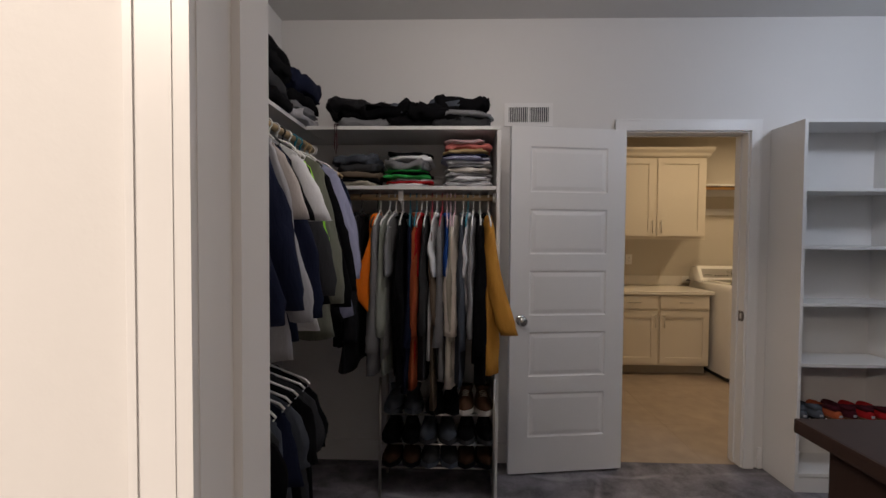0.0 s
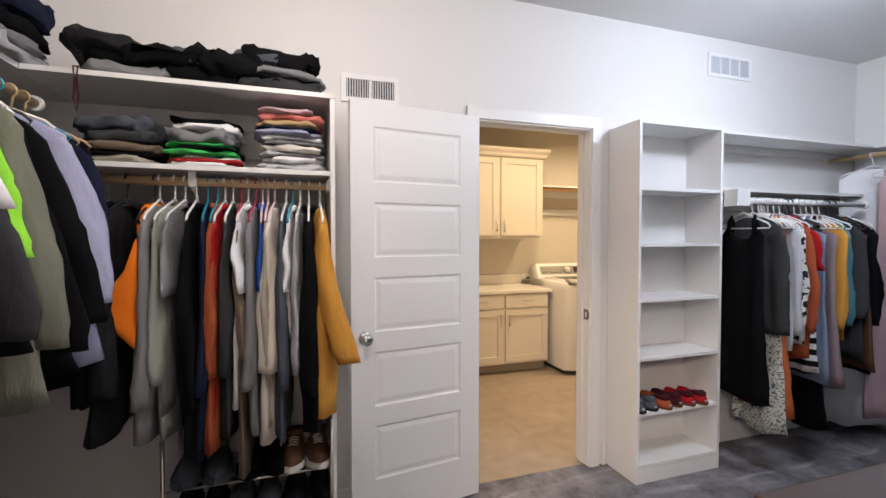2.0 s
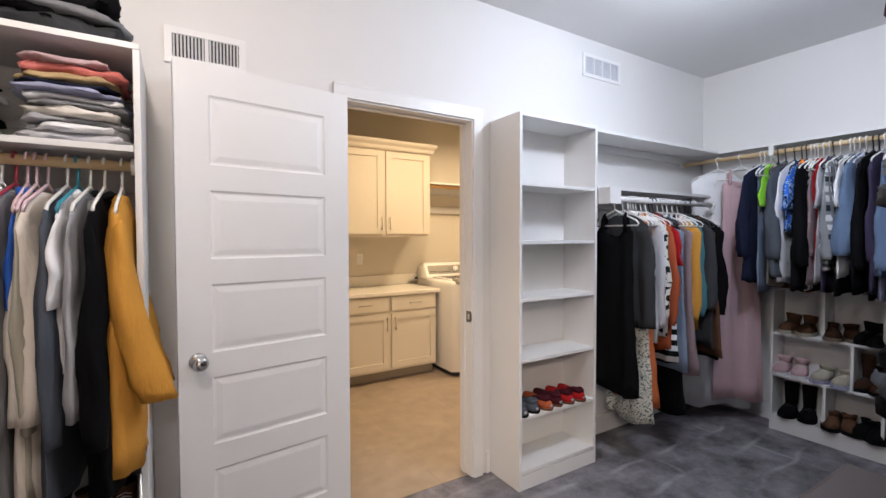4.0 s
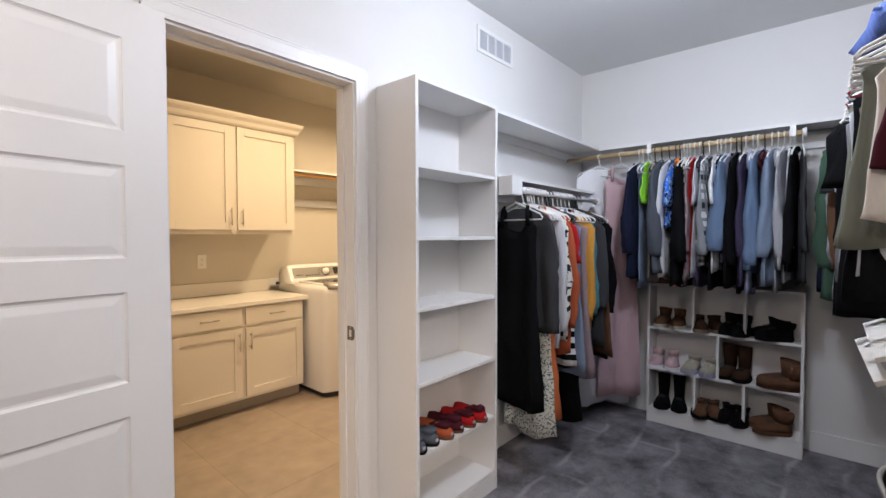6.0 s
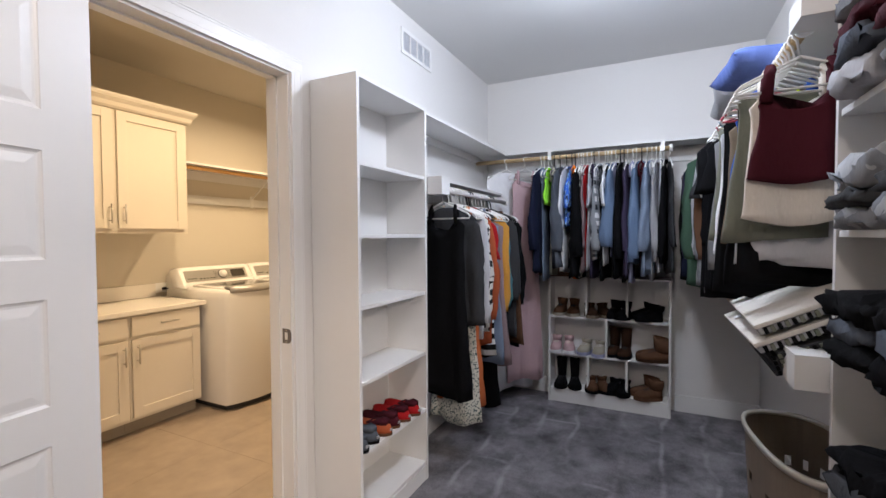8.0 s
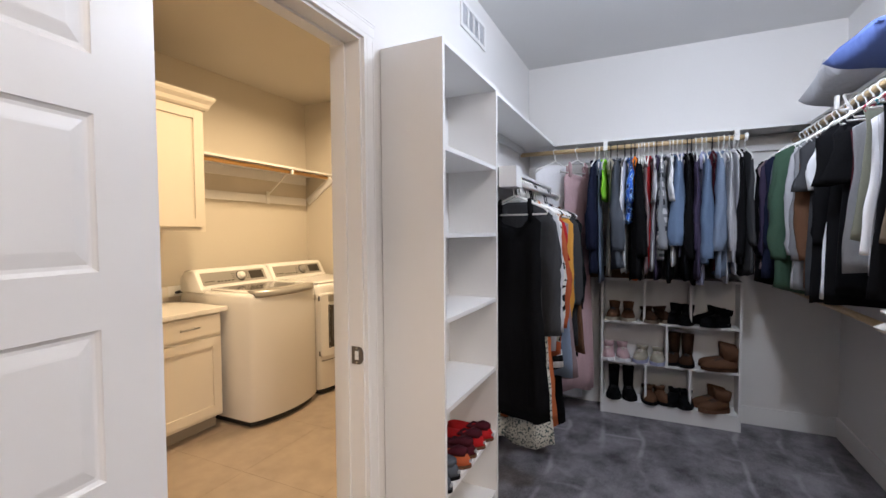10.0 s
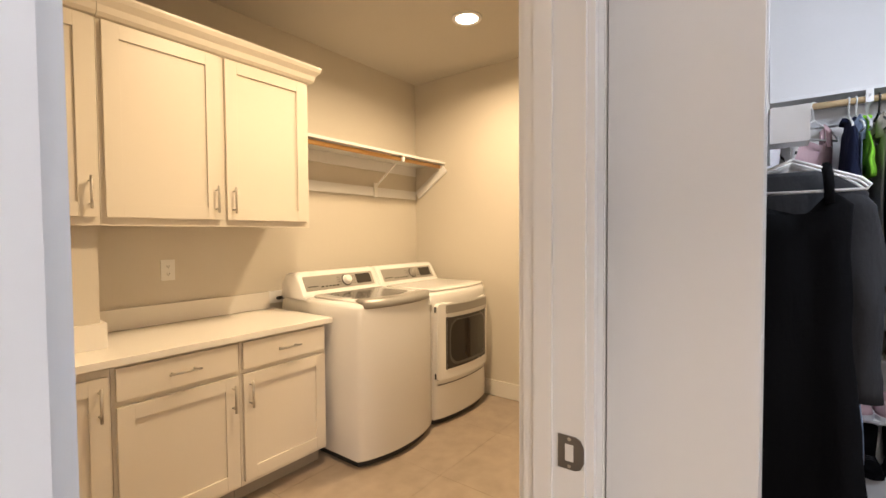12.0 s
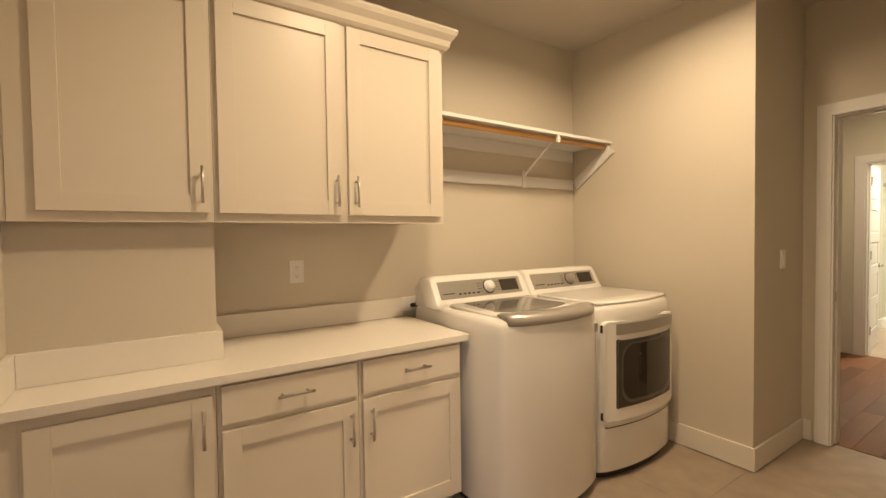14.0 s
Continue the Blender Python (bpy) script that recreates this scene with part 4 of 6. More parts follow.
# ---- washer and dryer ----
def machine(name, label, x, dryer):
    W, D0, D1, top = 0.69, -0.90, -0.10, 0.955
    r = thing(name, label, "washing machine" if not dryer else "clothes dryer", x + W / 2, YB, 0)
    a = W / 2

    def front(u):
        return D0 + 0.075 * u * u if not dryer else D0 + 0.025 + 0.05 * u * u
    n = 18
    us = [-1 + 2 * i / n for i in range(n + 1)]

    def section(z, inset=0.0, d=0.0):
        pts = [Vector((u * (a - inset), front(u) + inset + d + 0.012 * max(0, abs(u) - 0.86) / 0.14, z)) for u in us]
        return pts + [Vector((a - inset, D1 - inset, z)), Vector((-a + inset, D1 - inset, z))]
    bm = bmesh.new()
    loft(bm, [section(0.045, 0.004), section(0.055), section(top - 0.07), section(top - 0.03, 0.004), section(top - 0.008, 0.014), section(top, 0.03)])
    part("body", bm, APPLIANCE, r, "", True)
    bm = bmesh.new()
    loft(bm, [section(0.0, 0.03), section(0.044, 0.03)])
    part("base", bm, BLACKPLASTIC, r, "black recessed base")
    # console
    bm = bmesh.new()
    prof = [(D1 - 0.255, top - 0.012), (D1 - 0.225, top + 0.02), (D1 - 0.17, top + 0.125), (D1 - 0.155, top + 0.15), (D1 - 0.125, top + 0.158), (D1 - 0.04, top + 0.15), (D1, top + 0.10), (D1, top - 0.012)]
    rings = []
    for u in (-1, -0.985, -0.95, -0.9, 0.9, 0.95, 0.985, 1):
        k = 0.0 if abs(u) < 0.92 else (0.012 if abs(u) < 0.96 else (0.03 if abs(u) < 0.99 else 0.055))
        rings.append([Vector((u * a, py, top - 0.012 + (pz - top + 0.012) * (1 - k * 2.2))) for py, pz in prof])
    loft(bm, rings)
    part("console", bm, APPLIANCE, r, "", True)
    tilt = math.atan2(0.105, 0.055)
    c0, c1 = Vector((0, D1 - 0.2265, top + 0.0175)), Vector((0, D1 - 0.168, top + 0.1305))
    up = (c1 - c0).normalized()
    out = Vector((0, -up.z, up.y))
    L = (c1 - c0).length

    def on_face(name, x0, x1, h0, h1, mat, off=0.003, lab=""):
        bm = bmesh.new()
        q = [c0 + up * (h * L) + Vector((xx, 0, 0)) for xx, h in ((x0, h0), (x1, h0), (x1, h1), (x0, h1))]
        loft(bm, [[p - out * 0.002 for p in q], [p + out * off for p in q]])
        part(name, bm, mat, r, lab)
    on_face("control_panel", -a + 0.035, a - 0.05, 0.16, 0.97, SILVER, 0.002, "silver control panel")
    on_face("display", a - 0.215, a - 0.075, 0.3, 0.86, DARKGLASS, 0.0035, "dark glass display")
    bm = bmesh.new()
    kc = c0 + up * L * 0.57 + Vector((0.04, 0, 0)) + out * 0.002
    m = Matrix.Translation(kc) @ out.to_track_quat("Z", "Y").to_matrix().to_4x4()
    lathe(bm, [(0.001, 0), (0.036, 0), (0.036, 0.006), (0.030, 0.010), (0.028, 0.028), (0.024, 0.032), (0.001, 0.033)], 28, m=m)
    part("dial", bm, WHITEPLASTIC if not dryer else SILVER, r, "round program dial", True)
    bm = bmesh.new()
    lathe(bm, [(0.001, 0.0005), (0.0415, 0.0005), (0.0405, 0.0045), (0.001, 0.005)], 28, m=m)
    part("dial_ring", bm, BLACKPLASTIC, r, "dark ring round the dial", True)
    for i in range(5):
        on_face("button", -a + 0.16 + i * 0.032, -a + 0.178 + i * 0.032, 0.30, 0.37, DARKGLASS, 0.0028)
    for i in range(4):
        for s in (-1, 1):
            on_face("marking", 0.04 + s * 0.052 - (0.03 if s < 0 else 0), 0.04 + s * 0.052 + (0.03 if s > 0 else 0), 0.36 + i * 0.13, 0.385 + i * 0.13, GREYGLASS, 0.0026)
    on_face("marking", -a + 0.055, -a + 0.135, 0.36, 0.41, GREYGLASS, 0.0026)
    if not dryer:
        # lid with its glass and the bowed silver grip
        lid = [Vector((u * (a - 0.05), front(u) + 0.03, top + 0.006)) for u in us]
        bm = bmesh.new()
        ring = lid + [Vector((a - 0.05, D1 - 0.275, top + 0.012)), Vector((-a + 0.05, D1 - 0.275, top + 0.012))]
        loft(bm, [[p - Vector((0, 0, 0.012)) for p in ring], ring, [p * 1 + Vector((-0.008 if p.x > 0 else 0.008, 0.004, 0.006)) for p in ring]])
        part("lid", bm, APPLIANCE, r, "", True)
        bm = bmesh.new()
        q = [Vector((u * (a - 0.10), front(u) + 0.13, top + 0.0135)) for u in us] + [Vector((a - 0.13, D1 - 0.30, top + 0.019)), Vector((-a + 0.13, D1 - 0.30, top + 0.019))]
        loft(bm, [[p - Vector((0, 0, 0.004)) for p in q], q])
        part("lid_glass", bm, GREYGLASS, r, "smoked glass lid window")
        bm = bmesh.new()
        rings = []
        for u in [v * 0.86 for v in us]:
            y, k = front(u), max(0.0, abs(u) - 0.7) * 0.1
            rings.append([Vector((u * a, y + py, top + pz)) for py, pz in ((0.09, 0.014), (0.06, 0.028), (0.012, 0.022), (-0.012 + k, 0.002), (-0.014 + k, -0.020), (-0.004 + k, -0.028), (0.03, -0.01))])
        loft(bm, rings)
        part("grip", bm, SILVER, r, "bowed silver lid grip", True)
        part("badge", cuboid(a - 0.055, a - 0.035, front(0.9) - 0.012, front(0.9) + 0.004, 0.83, 0.875, 0.001), SILVER, r, "small plain badge")
    else:
        bm = bmesh.new()
        ring = lambda f, d, z: [Vector((u * a * f, front(u) + d + 0.02, z)) for u in us] + [Vector((a * f, D1 - 0.26, z)), Vector((-a * f, D1 - 0.26, z))]
        loft(bm, [ring(0.97, 0, top - 0.002), ring(0.96, 0.01, top + 0.012), ring(0.93, 0.03, top + 0.014)])
        part("top_panel", bm, APPLIANCE, r, "", True)

        def bowed(name, x0, x1, z0, z1, d0, d1, mat, lab="", rad=0.03, ar=5):
            bm = bmesh.new()
            pts = []
            for qx, qz, s0 in ((x1 - rad, z1 - rad, 0), (x0 + rad, z1 - rad, 90), (x0 + rad, z0 + rad, 180), (x1 - rad, z0 + rad, 270)):
                pts += [(qx + rad * math.cos(radians(s0 + 90 * k / ar)), qz + rad * math.sin(radians(s0 + 90 * k / ar))) for k in range(ar + 1)]
            f = lambda xx, d: front(xx / a) + d
            cxx, czz = (x0 + x1) / 2, (z0 + z1) / 2
            rows = [[Vector((px, f(px, d), pz)) for px, pz in pts] for d in (d0, d1)]
            rows.append([Vector((cxx + (px - cxx) * 0.97, f(px, d1 - 0.004), czz + (pz - czz) * 0.97)) for px, pz in pts])
            strips = bmesh.new()
            loft(strips, rows, True, False)
            # the bowed face in vertical strips
            xs = sorted({round(px, 4) for px in [cxx + (p[0] - cxx) * 0.97 for p in pts]} | {cxx + (x1 - x0) * 0.45 * k / 6 for k in range(-6, 7)})
            hz = lambda px: (z1 - z0) / 2 * 0.97 - (0 if abs(px - cxx) < (x1 - x0) / 2 * 0.97 - rad else rad - math.sqrt(max(0, rad ** 2 - (abs(px - cxx) - (x1 - x0) / 2 * 0.97 + rad) ** 2)))
            top_r = [strips.verts.new((px, f(px, d1 - 0.004), czz + hz(px))) for px in xs]
            bot_r = [strips.verts.new((px, f(px, d1 - 0.004), czz - hz(px))) for px in xs]
            for k in range(len(xs) - 1):
                strips.faces.new((top_r[k], top_r[k + 1], bot_r[k + 1], bot_r[k]))
            bm.free()
            return part(name, strips, mat, r, lab)
        bowed("door", -a + 0.006, a - 0.052, 0.325, 0.868, 0.01, -0.022, APPLIANCE, "white bowed dryer door", 0.03)
        bowed("window_frame", -a + 0.075, a - 0.098, 0.395, 0.772, -0.015, -0.026, SMOKED, "smoked panel round the dryer window", 0.012)
        bowed("window_ring", -a + 0.098, a - 0.112, 0.412, 0.752, -0.02, -0.0275, GREYGLASS, "pale rounded ring of the dryer window", 0.09, 8)
        bowed("window", -a + 0.108, a - 0.128, 0.432, 0.744, -0.022, -0.029, DARKGLASS, "dark glass dryer window", 0.085, 8)
        bowed("grip", -a + 0.075, a - 0.07, 0.795, 0.855, -0.015, -0.027, SILVER, "silver door grip", 0.01)
        bowed("seam", -a + 0.03, a - 0.06, 0.288, 0.294, 0.004, -0.001, GREYGLASS, "", 0.002)
        for hz in (0.36, 0.83):
            part("hinge", cuboid(-a - 0.001, -a + 0.01, front(-1) - 0.012, front(-1) - 0.002, hz - 0.02, hz + 0.02, 0.001), BLACKPLASTIC, r)
    return r


machine("washing_machine", "white top-load washing machine with silver bowed lid grip and dark display", 3.716, False)
machine("clothes_dryer", "white front-load dryer with dark window and silver trim", 4.425, True)

# ---- bathroom beyond ----
r = thing("shower", "glazed shower with white marble walls and a low curb", "shower", 10.85, 6.4, 0)
part("curb", cuboid(-0.1, 0.0, -2.4, 0.6, 0, 0.13, 0.004), TRIM, r)
g = bmesh.new()
box(g, -0.06, -0.052, -2.4, 0.45, 0.13, 1.95)
GLASS = material("shower_glass", (0.9, 0.95, 0.93), 0.02)
GLASS.node_tree.nodes["Principled BSDF"].inputs["Transmission Weight"].default_value = 1.0
part("pane", g, GLASS, r).visible_shadow = False
part("header", cuboid(-0.075, -0.04, -2.4, 0.6, 1.93, 1.98, 0.002), CHROME, r)
bm = bmesh.new()
tube(bm, [(0.64, 0.05, 1.95), (0.5, 0.05, 2.0), (0.35, 0.05, 1.93)], 0.012, 8)
lathe(bm, [(0.001, 0), (0.07, 0.0), (0.06, 0.02), (0.001, 0.03)], 16, (0.33, 0.05, 1.9))
part("shower_head", bm, CHROME, r)
for zz in (1.72, 1.38):
    part("caddy", cuboid(0.5, 0.64, -0.2, 0.1, zz, zz + 0.012, 0.002), CHROME, r)
part("shelf", cuboid(0.5, 0.645, -0.6, 0.1, 1.22, 1.235, 0.002), MARBLE, r)
r = thing("bath_mat", "dark grey bath mat on the bathroom floor", "bath mat", 10.4, 6.1, -0.004)
part("pad", cuboid(-0.25, 0.25, -0.45, 0.3, 0.001, 0.018, 0.006), CLOTH["charcoal"], r)

# ---- dark dresser by the entry ----
r = thing("dresser", "dark espresso dresser with an overhanging top beside the entry door", "dresser", 2.01, 2.90, 0)
part("top", cuboid(-0.25, 0.25, -0.16, 0.225, 1.02, 1.05, 0.006), DARKWOOD, r)
part("body", cuboid(-0.205, 0.23, -0.16, 0.19, 0.08, 1.019, 0.004), DARKWOOD, r)
for i in range(4):
    part("drawer_front", cuboid(-0.185, 0.21, 0.1905, 0.207, 0.11 + i * 0.225, 0.32 + i * 0.225, 0.003), DARKWOOD, r)
for sx in (-0.19, 0.2):
    for sy in (-0.14, 0.17):
        part("leg", cuboid(sx - 0.02, sx + 0.02, sy - 0.02, sy + 0.02, 0.0, 0.079, 0.003), DARKWOOD, r)


# ---- clothes on hangers ----
def hanger_mesh(bm, w=0.21, r=0.0035, drop=0.165):
    tube(bm, [(0.0, 0.0, -0.075)] + [(0.021 * math.cos(radians(a)), 0.0, 0.021 * math.sin(radians(a))) for a in range(-60, 181, 30)], r * 0.85, 6)
    tube(bm, [(0, 0, -0.07), (-w * 0.25, 0, -0.088), (-w * 0.9, 0, -drop + 0.03), (-w, 0, -drop + 0.012), (-w * 0.97, 0, -drop), (w * 0.97, 0, -drop), (w, 0, -drop + 0.012), (w * 0.9, 0, -drop + 0.03), (w * 0.25, 0, -0.088), (0, 0, -0.07)], r, 6)


def body_rings(rng, w, t, top, bottom, flare, shoulder=0.055, n=32, rows=18, fold=1.0, neck=0.07, scoop=0.0):
    ph, k1, k2 = rng.uniform(0, 6), rng.uniform(9, 14), rng.uniform(20, 30)
    sway, lean = rng.uniform(-0.012, 0.012), rng.uniform(-0.01, 0.01)
    rings = []
    for i in range(rows + 1):
        f = i / rows
        if i < 5:
            g = i / 4
            z, hw, ht = top - shoulder * g ** 1.1, neck + (w - neck) * g ** 0.85, t * (0.30 + 0.35 * g)
        else:
            g = (i - 4) / (rows - 4)
            z, hw, ht = top - shoulder + (bottom - top + shoulder) * g, w * (1 - 0.06 * math.sin(math.pi * min(1, g * 1.5))) + flare * g ** 1.5, t * (0.65 + 0.45 * min(1, g * 1.8))
        down = max(0.0, (top - z) / max(0.1, top - bottom))
        if i > 4:
            hw *= 1 + 0.05 * noise.noise(Vector((ph * 5, 0.0, z * 7)))
        ring = []
        for k in range(n):
            a = 2 * math.pi * k / n
            cx = math.copysign(abs(math.cos(a)) ** 0.75, math.cos(a)) * hw
            fo = math.sin(cx * k1 * 2 + ph + z * 1.5) * 0.6 + math.sin(cx * k2 * 2 + ph * 2 - z * 2) * 0.4
            y = math.sin(a) * ht * (1 + 0.3 * fo * fold) + fo * 0.5 * t * fold * down + sway * down * 1.5
            zz = z + (0.016 * math.sin(cx * 17 + ph) * down if i == rows else 0)
            crease = noise.noise(Vector((cx * 26 + ph * 9, math.sin(a) * 2.2, z * 4.5))) + 0.5 * noise.noise(Vector((cx * 60 + ph, math.sin(a) * 3, z * 9 + ph)))
            y += crease * t * 0.42 * (1 if math.sin(a) > 0 else -1) * min(1, 0.3 + down)
            if scoop and i < 6:
                zz -= scoop * (1 - min(1, abs(cx) / max(hw, 0.01)) ** 2) * (1 - i / 6)
            ring.append(Vector((cx + lean * down, y, zz)))
        rings.append(ring)
    return rings


def sleeve_rings(rng, side, w, top, length, r0, r1, t, splay=0.05, fwd=0.0):
    rings = []
    n, rows = 18, 18 if length > 0.3 else 8
    ph, elbow = rng.uniform(0, 6), rng.uniform(0.42, 0.58)
    bow, kick = rng.uniform(-0.012, 0.016), rng.uniform(-0.012, 0.012)
    for i in range(rows + 1):
        g = i / rows
        bend = 0.3 * math.sin(g * math.pi * 0.5) + 0.7 * g
        drift = noise.noise(Vector((ph * 3, g * 2.6, 1.0)))
        cx = side * (w - 0.05 + splay * bend + bow * math.sin(math.pi * g) + 0.014 * drift)
        cyy = fwd * g * g + kick * max(0.0, g - elbow) * 2 + 0.012 * noise.noise(Vector((ph, g * 3.4, 5.0)))
        z = top - 0.045 - length * g
        rx, ry = r0 + (r1 - r0) * g, t * (0.45 + 0.55 * min(1, g * 1.7))
        if i == 0:
            rx, ry = rx * 0.45, ry * 0.6
        gather = 0.0
        if length > 0.3:
            # bunched cloth at the elbow and over the cuff
            gather = math.exp(-((g - elbow) / 0.13) ** 2) + 0.9 * math.exp(-((g - 0.9) / 0.06) ** 2)
            if i >= rows - 1:
                rx, ry = rx * 0.86, ry * 0.9
        ring = []
        for k in range(n):
            a = 2 * math.pi * k / n
            q = 1 + 0.10 * math.sin(3 * a + ph + g * 5) + 0.30 * noise.noise(Vector((math.cos(a) * 1.6 + ph * 7, math.sin(a) * 1.6, z * 7)))
            q += gather * (0.22 * noise.noise(Vector((math.cos(a) * 1.2 + ph, math.sin(a) * 2.0, z * 34))) + 0.05)
            ring.append(Vector((cx + math.cos(a) * rx * q, cyy + math.sin(a) * ry * q, z + side * math.cos(a) * 0.02 * (1 if i == 0 else 0))))
        rings.append(ring)
    return rings


KINDS = {   # half width, sleeve length, flare, words
    "shirt": (0.215, 0.24, 0.005, "short-sleeved shirt"),
    "hoodie": (0.225, 0.56, -0.005, "hooded sweatshirt"),
    "sweater": (0.215, 0.55, 0.0, "long-sleeved sweater"),
    "jacket": (0.235, 0.58, 0.01, "jacket"),
    "dress": (0.155, 0.0, 0.05, "long dress"),
    "skirt": (0.15, 0.0, 0.03, "skirt"),
    "tank": (0.16, 0.0, 0.02, "sleeveless top"),
    "trousers": (0.17, 0.0, -0.01, "folded trousers"),
    "blouse": (0.20, 0.50, 0.02, "buttoned shirt"),
    "bag": (0.20, 0.0, 0.06, "long garment bag"),
}
HANG = {"w": WHITEPLASTIC, "k": BLACKHANGER, "p": PINKPLASTIC, "r": REDPLASTIC, "t": TEALPLASTIC, "s": STEEL, "o": ROD}
HNAME = {"w": "white", "k": "black", "p": "pale pink", "r": "dark red", "t": "teal", "s": "wire", "o": "wooden"}


def garment(kind, col, x, y, z, rz, bottom, thick, seed, hang="w", width=None, group="", turn=0.0, sleeve=None, splay=0.045, extra=None, shift=0.0):
    """One piece of clothing on its hanger. Local x runs across the garment, z down from the rod; bottom is its hem in the world."""
    rng = random.Random(seed)
    w, sl, flare, word = KINDS[kind]
    flare += max(0.0, splay - 0.06) * 0.75
    w = width or w
    sl = sl if sleeve is None else sleeve
    name = {"trousers": "hanging_trousers", "bag": "garment_bag", "dress": "hanging_dress", "skirt": "hanging_skirt", "tank": "hanging_camisole"}.get(kind, "hanging_" + kind)
    e = thing(name, f"{NAMES[col]} {word} on a {HNAME[hang]} hanger", kind, x, y, z, rz + turn, group)
    hb = bmesh.new()
    hanger_mesh(hb, min(max(w, 0.17), 0.21) * 0.98, 0.0048 if hang != "s" else 0.0018)
    part("hanger", hb, HANG[hang], e, HNAME[hang] + " hanger", True)
    L = z - bottom
    top = -0.098 if kind != "skirt" else -0.15
    t = thick / 2
    bm = bmesh.new()
    if kind in ("skirt", "trousers"):
        rings = body_rings(rng, w, t, -0.15, -L, flare, 0.012, fold=1.6 if kind == "skirt" else 0.5, neck=w * 0.9)
    elif kind in ("tank", "dress"):
        rings = body_rings(rng, w, t, -0.165, -L, flare, 0.04, fold=1.0 if kind == "tank" else 1.4, neck=0.085, scoop=0.075)
    else:
        rings = body_rings(rng, w, t, top, -L, flare, 0.072, fold=1.4 if kind == "dress" else 1.0)
    loft(bm, rings)
    part("body", bm, CLOTH[col], e, "", True)
    if kind in ("tank", "dress"):
        for s in (-1, 1):
            bm = bmesh.new()
            tube(bm, [(s * 0.085, -t * 0.6, -0.20), (s * 0.08, -t * 0.5, -0.12), (s * 0.075, 0.0, -0.095), (s * 0.08, t * 0.5, -0.12), (s * 0.085, t * 0.6, -0.20)], 0.018 if kind == "tank" else 0.012, 6)
            part("strap", bm, CLOTH[col], e, "", True)
    if sl:
        for s in (-1, 1):
            bm = bmesh.new()
            long = sl > 0.3
            loft(bm, sleeve_rings(rng, s, w, top - 0.03, min(sl * rng.uniform(0.95, 1.12), L - 0.16) if long else min(sl, L - 0.12), 0.062 if long else 0.072, 0.043 if long else 0.088, max(t * 1.1, 0.014), splay * rng.uniform(0.75, 1.15) * (1 if long else 0.5), rng.uniform(-0.01, 0.01) + shift))
            part("sleeve", bm, CLOTH[extra or col], e, "" if not extra else NAMES[extra] + " sleeve", True)
    if kind == "hoodie":
        bm = bmesh.new()
        rings = [[Vector((math.cos(2 * math.pi * k / 12) * r, yy + math.sin(2 * math.pi * k / 12) * t * 1.1, top + zz)) for k in range(12)] for r, zz, yy in ((0.02, -0.015, 0), (0.07, -0.02, 0.0), (0.10, -0.055, 0), (0.11, -0.10, 0.004), (0.08, -0.14, 0.006), (0.02, -0.15, 0.004))]
        loft(bm, rings)
        part("hood", bm, CLOTH[col], e, "", True)
    elif kind in ("blouse", "shirt", "jacket"):
        bm = bmesh.new()
        tube(bm, [(-0.07, 0, top - 0.012), (-0.05, -t * 0.7, top + 0.004), (0, -t * 0.9, top - 0.012), (0.05, -t * 0.7, top + 0.004), (0.07, 0, top - 0.012), (0.04, t * 0.6, top + 0.006), (-0.04, t * 0.6, top + 0.006), (-0.07, 0, top - 0.012)], 0.011, 6)
        part("collar", bm, CLOTH[col], e, "", True)
    return e


def rail(rows, axis, fixed, z, seed, group, face, width=None, splay=0.045):
    """rows: (place along the rod, hem, thickness, colour, kind, hanger). face: degrees that point the garment's local x away from the wall."""
    rng = random.Random(seed)
    for i, (at, hem, thick, col, kind, hang, *more) in enumerate(rows):
        x, y = (at, fixed) if axis == "x" else (fixed, at)
        wid, turn, shift = (more + [None, None, None])[:3]
        garment(kind, col, x, y, z, face, hem, max(thick, 0.03), seed * 100 + i, hang, wid or width, group, rng.uniform(-5, 5) if turn is None else turn, splay=splay, shift=shift or rng.uniform(-0.014, 0.014))


rail([
    (0.36, 1.05, 0.05, "maroon", "shirt", "r"), (0.42, 0.95, 0.05, "grey", "hoodie", "w"), (0.48, 0.85, 0.06, "black", "jacket", "s"), (0.54, 0.74, 0.07, "puffer", "jacket", "k"),
    (0.645, 0.72, 0.06, "heather", "hoodie", "w"), (0.695, 0.70, 0.045, "sage", "sweater", "w"), (0.73, 0.81, 0.03, "heather", "shirt", "w"), (0.77, 0.66, 0.05, "black", "jacket", "w"),
    (0.81, 0.63, 0.04, "navy", "sweater", "t"), (0.845, 0.65, 0.045, "rust", "blouse", "t"), (0.87, 0.76, 0.02, "red", "shirt", "w", 0.18),
], "x", RA[0], RA[1], 11, "clothes on the corner rod", 90)
rail([
    (0.90, 0.67, 0.045, "charcoal", "sweater", "w"), (0.93, 0.54, 0.03, "taupe", "blouse", "r"), (0.955, 0.80, 0.03, "white", "shirt", "w"), (0.985, 0.67, 0.045, "heather", "sweater", "r"), (1.01, 0.79, 0.02, "blue", "shirt", "p", 0.16), (1.03, 0.7, 0.03, "stone", "sweater", "p"),
    (1.055, 0.66, 0.07, "cream", "sweater", "p"), (1.10, 0.65, 0.04, "slate", "jacket", "w"), (1.125, 1.03, 0.03, "white", "shirt", "t"), (1.155, 0.92, 0.03, "grey", "hoodie", "w"), (1.19, 0.67, 0.06, "black", "jacket", "w"), (1.235, 0.73, 0.085, "mustard", "sweater", "w", None, 0, -0.09),
], "x", RA[0], RA[1], 12, "clothes on the corner rod", 90)
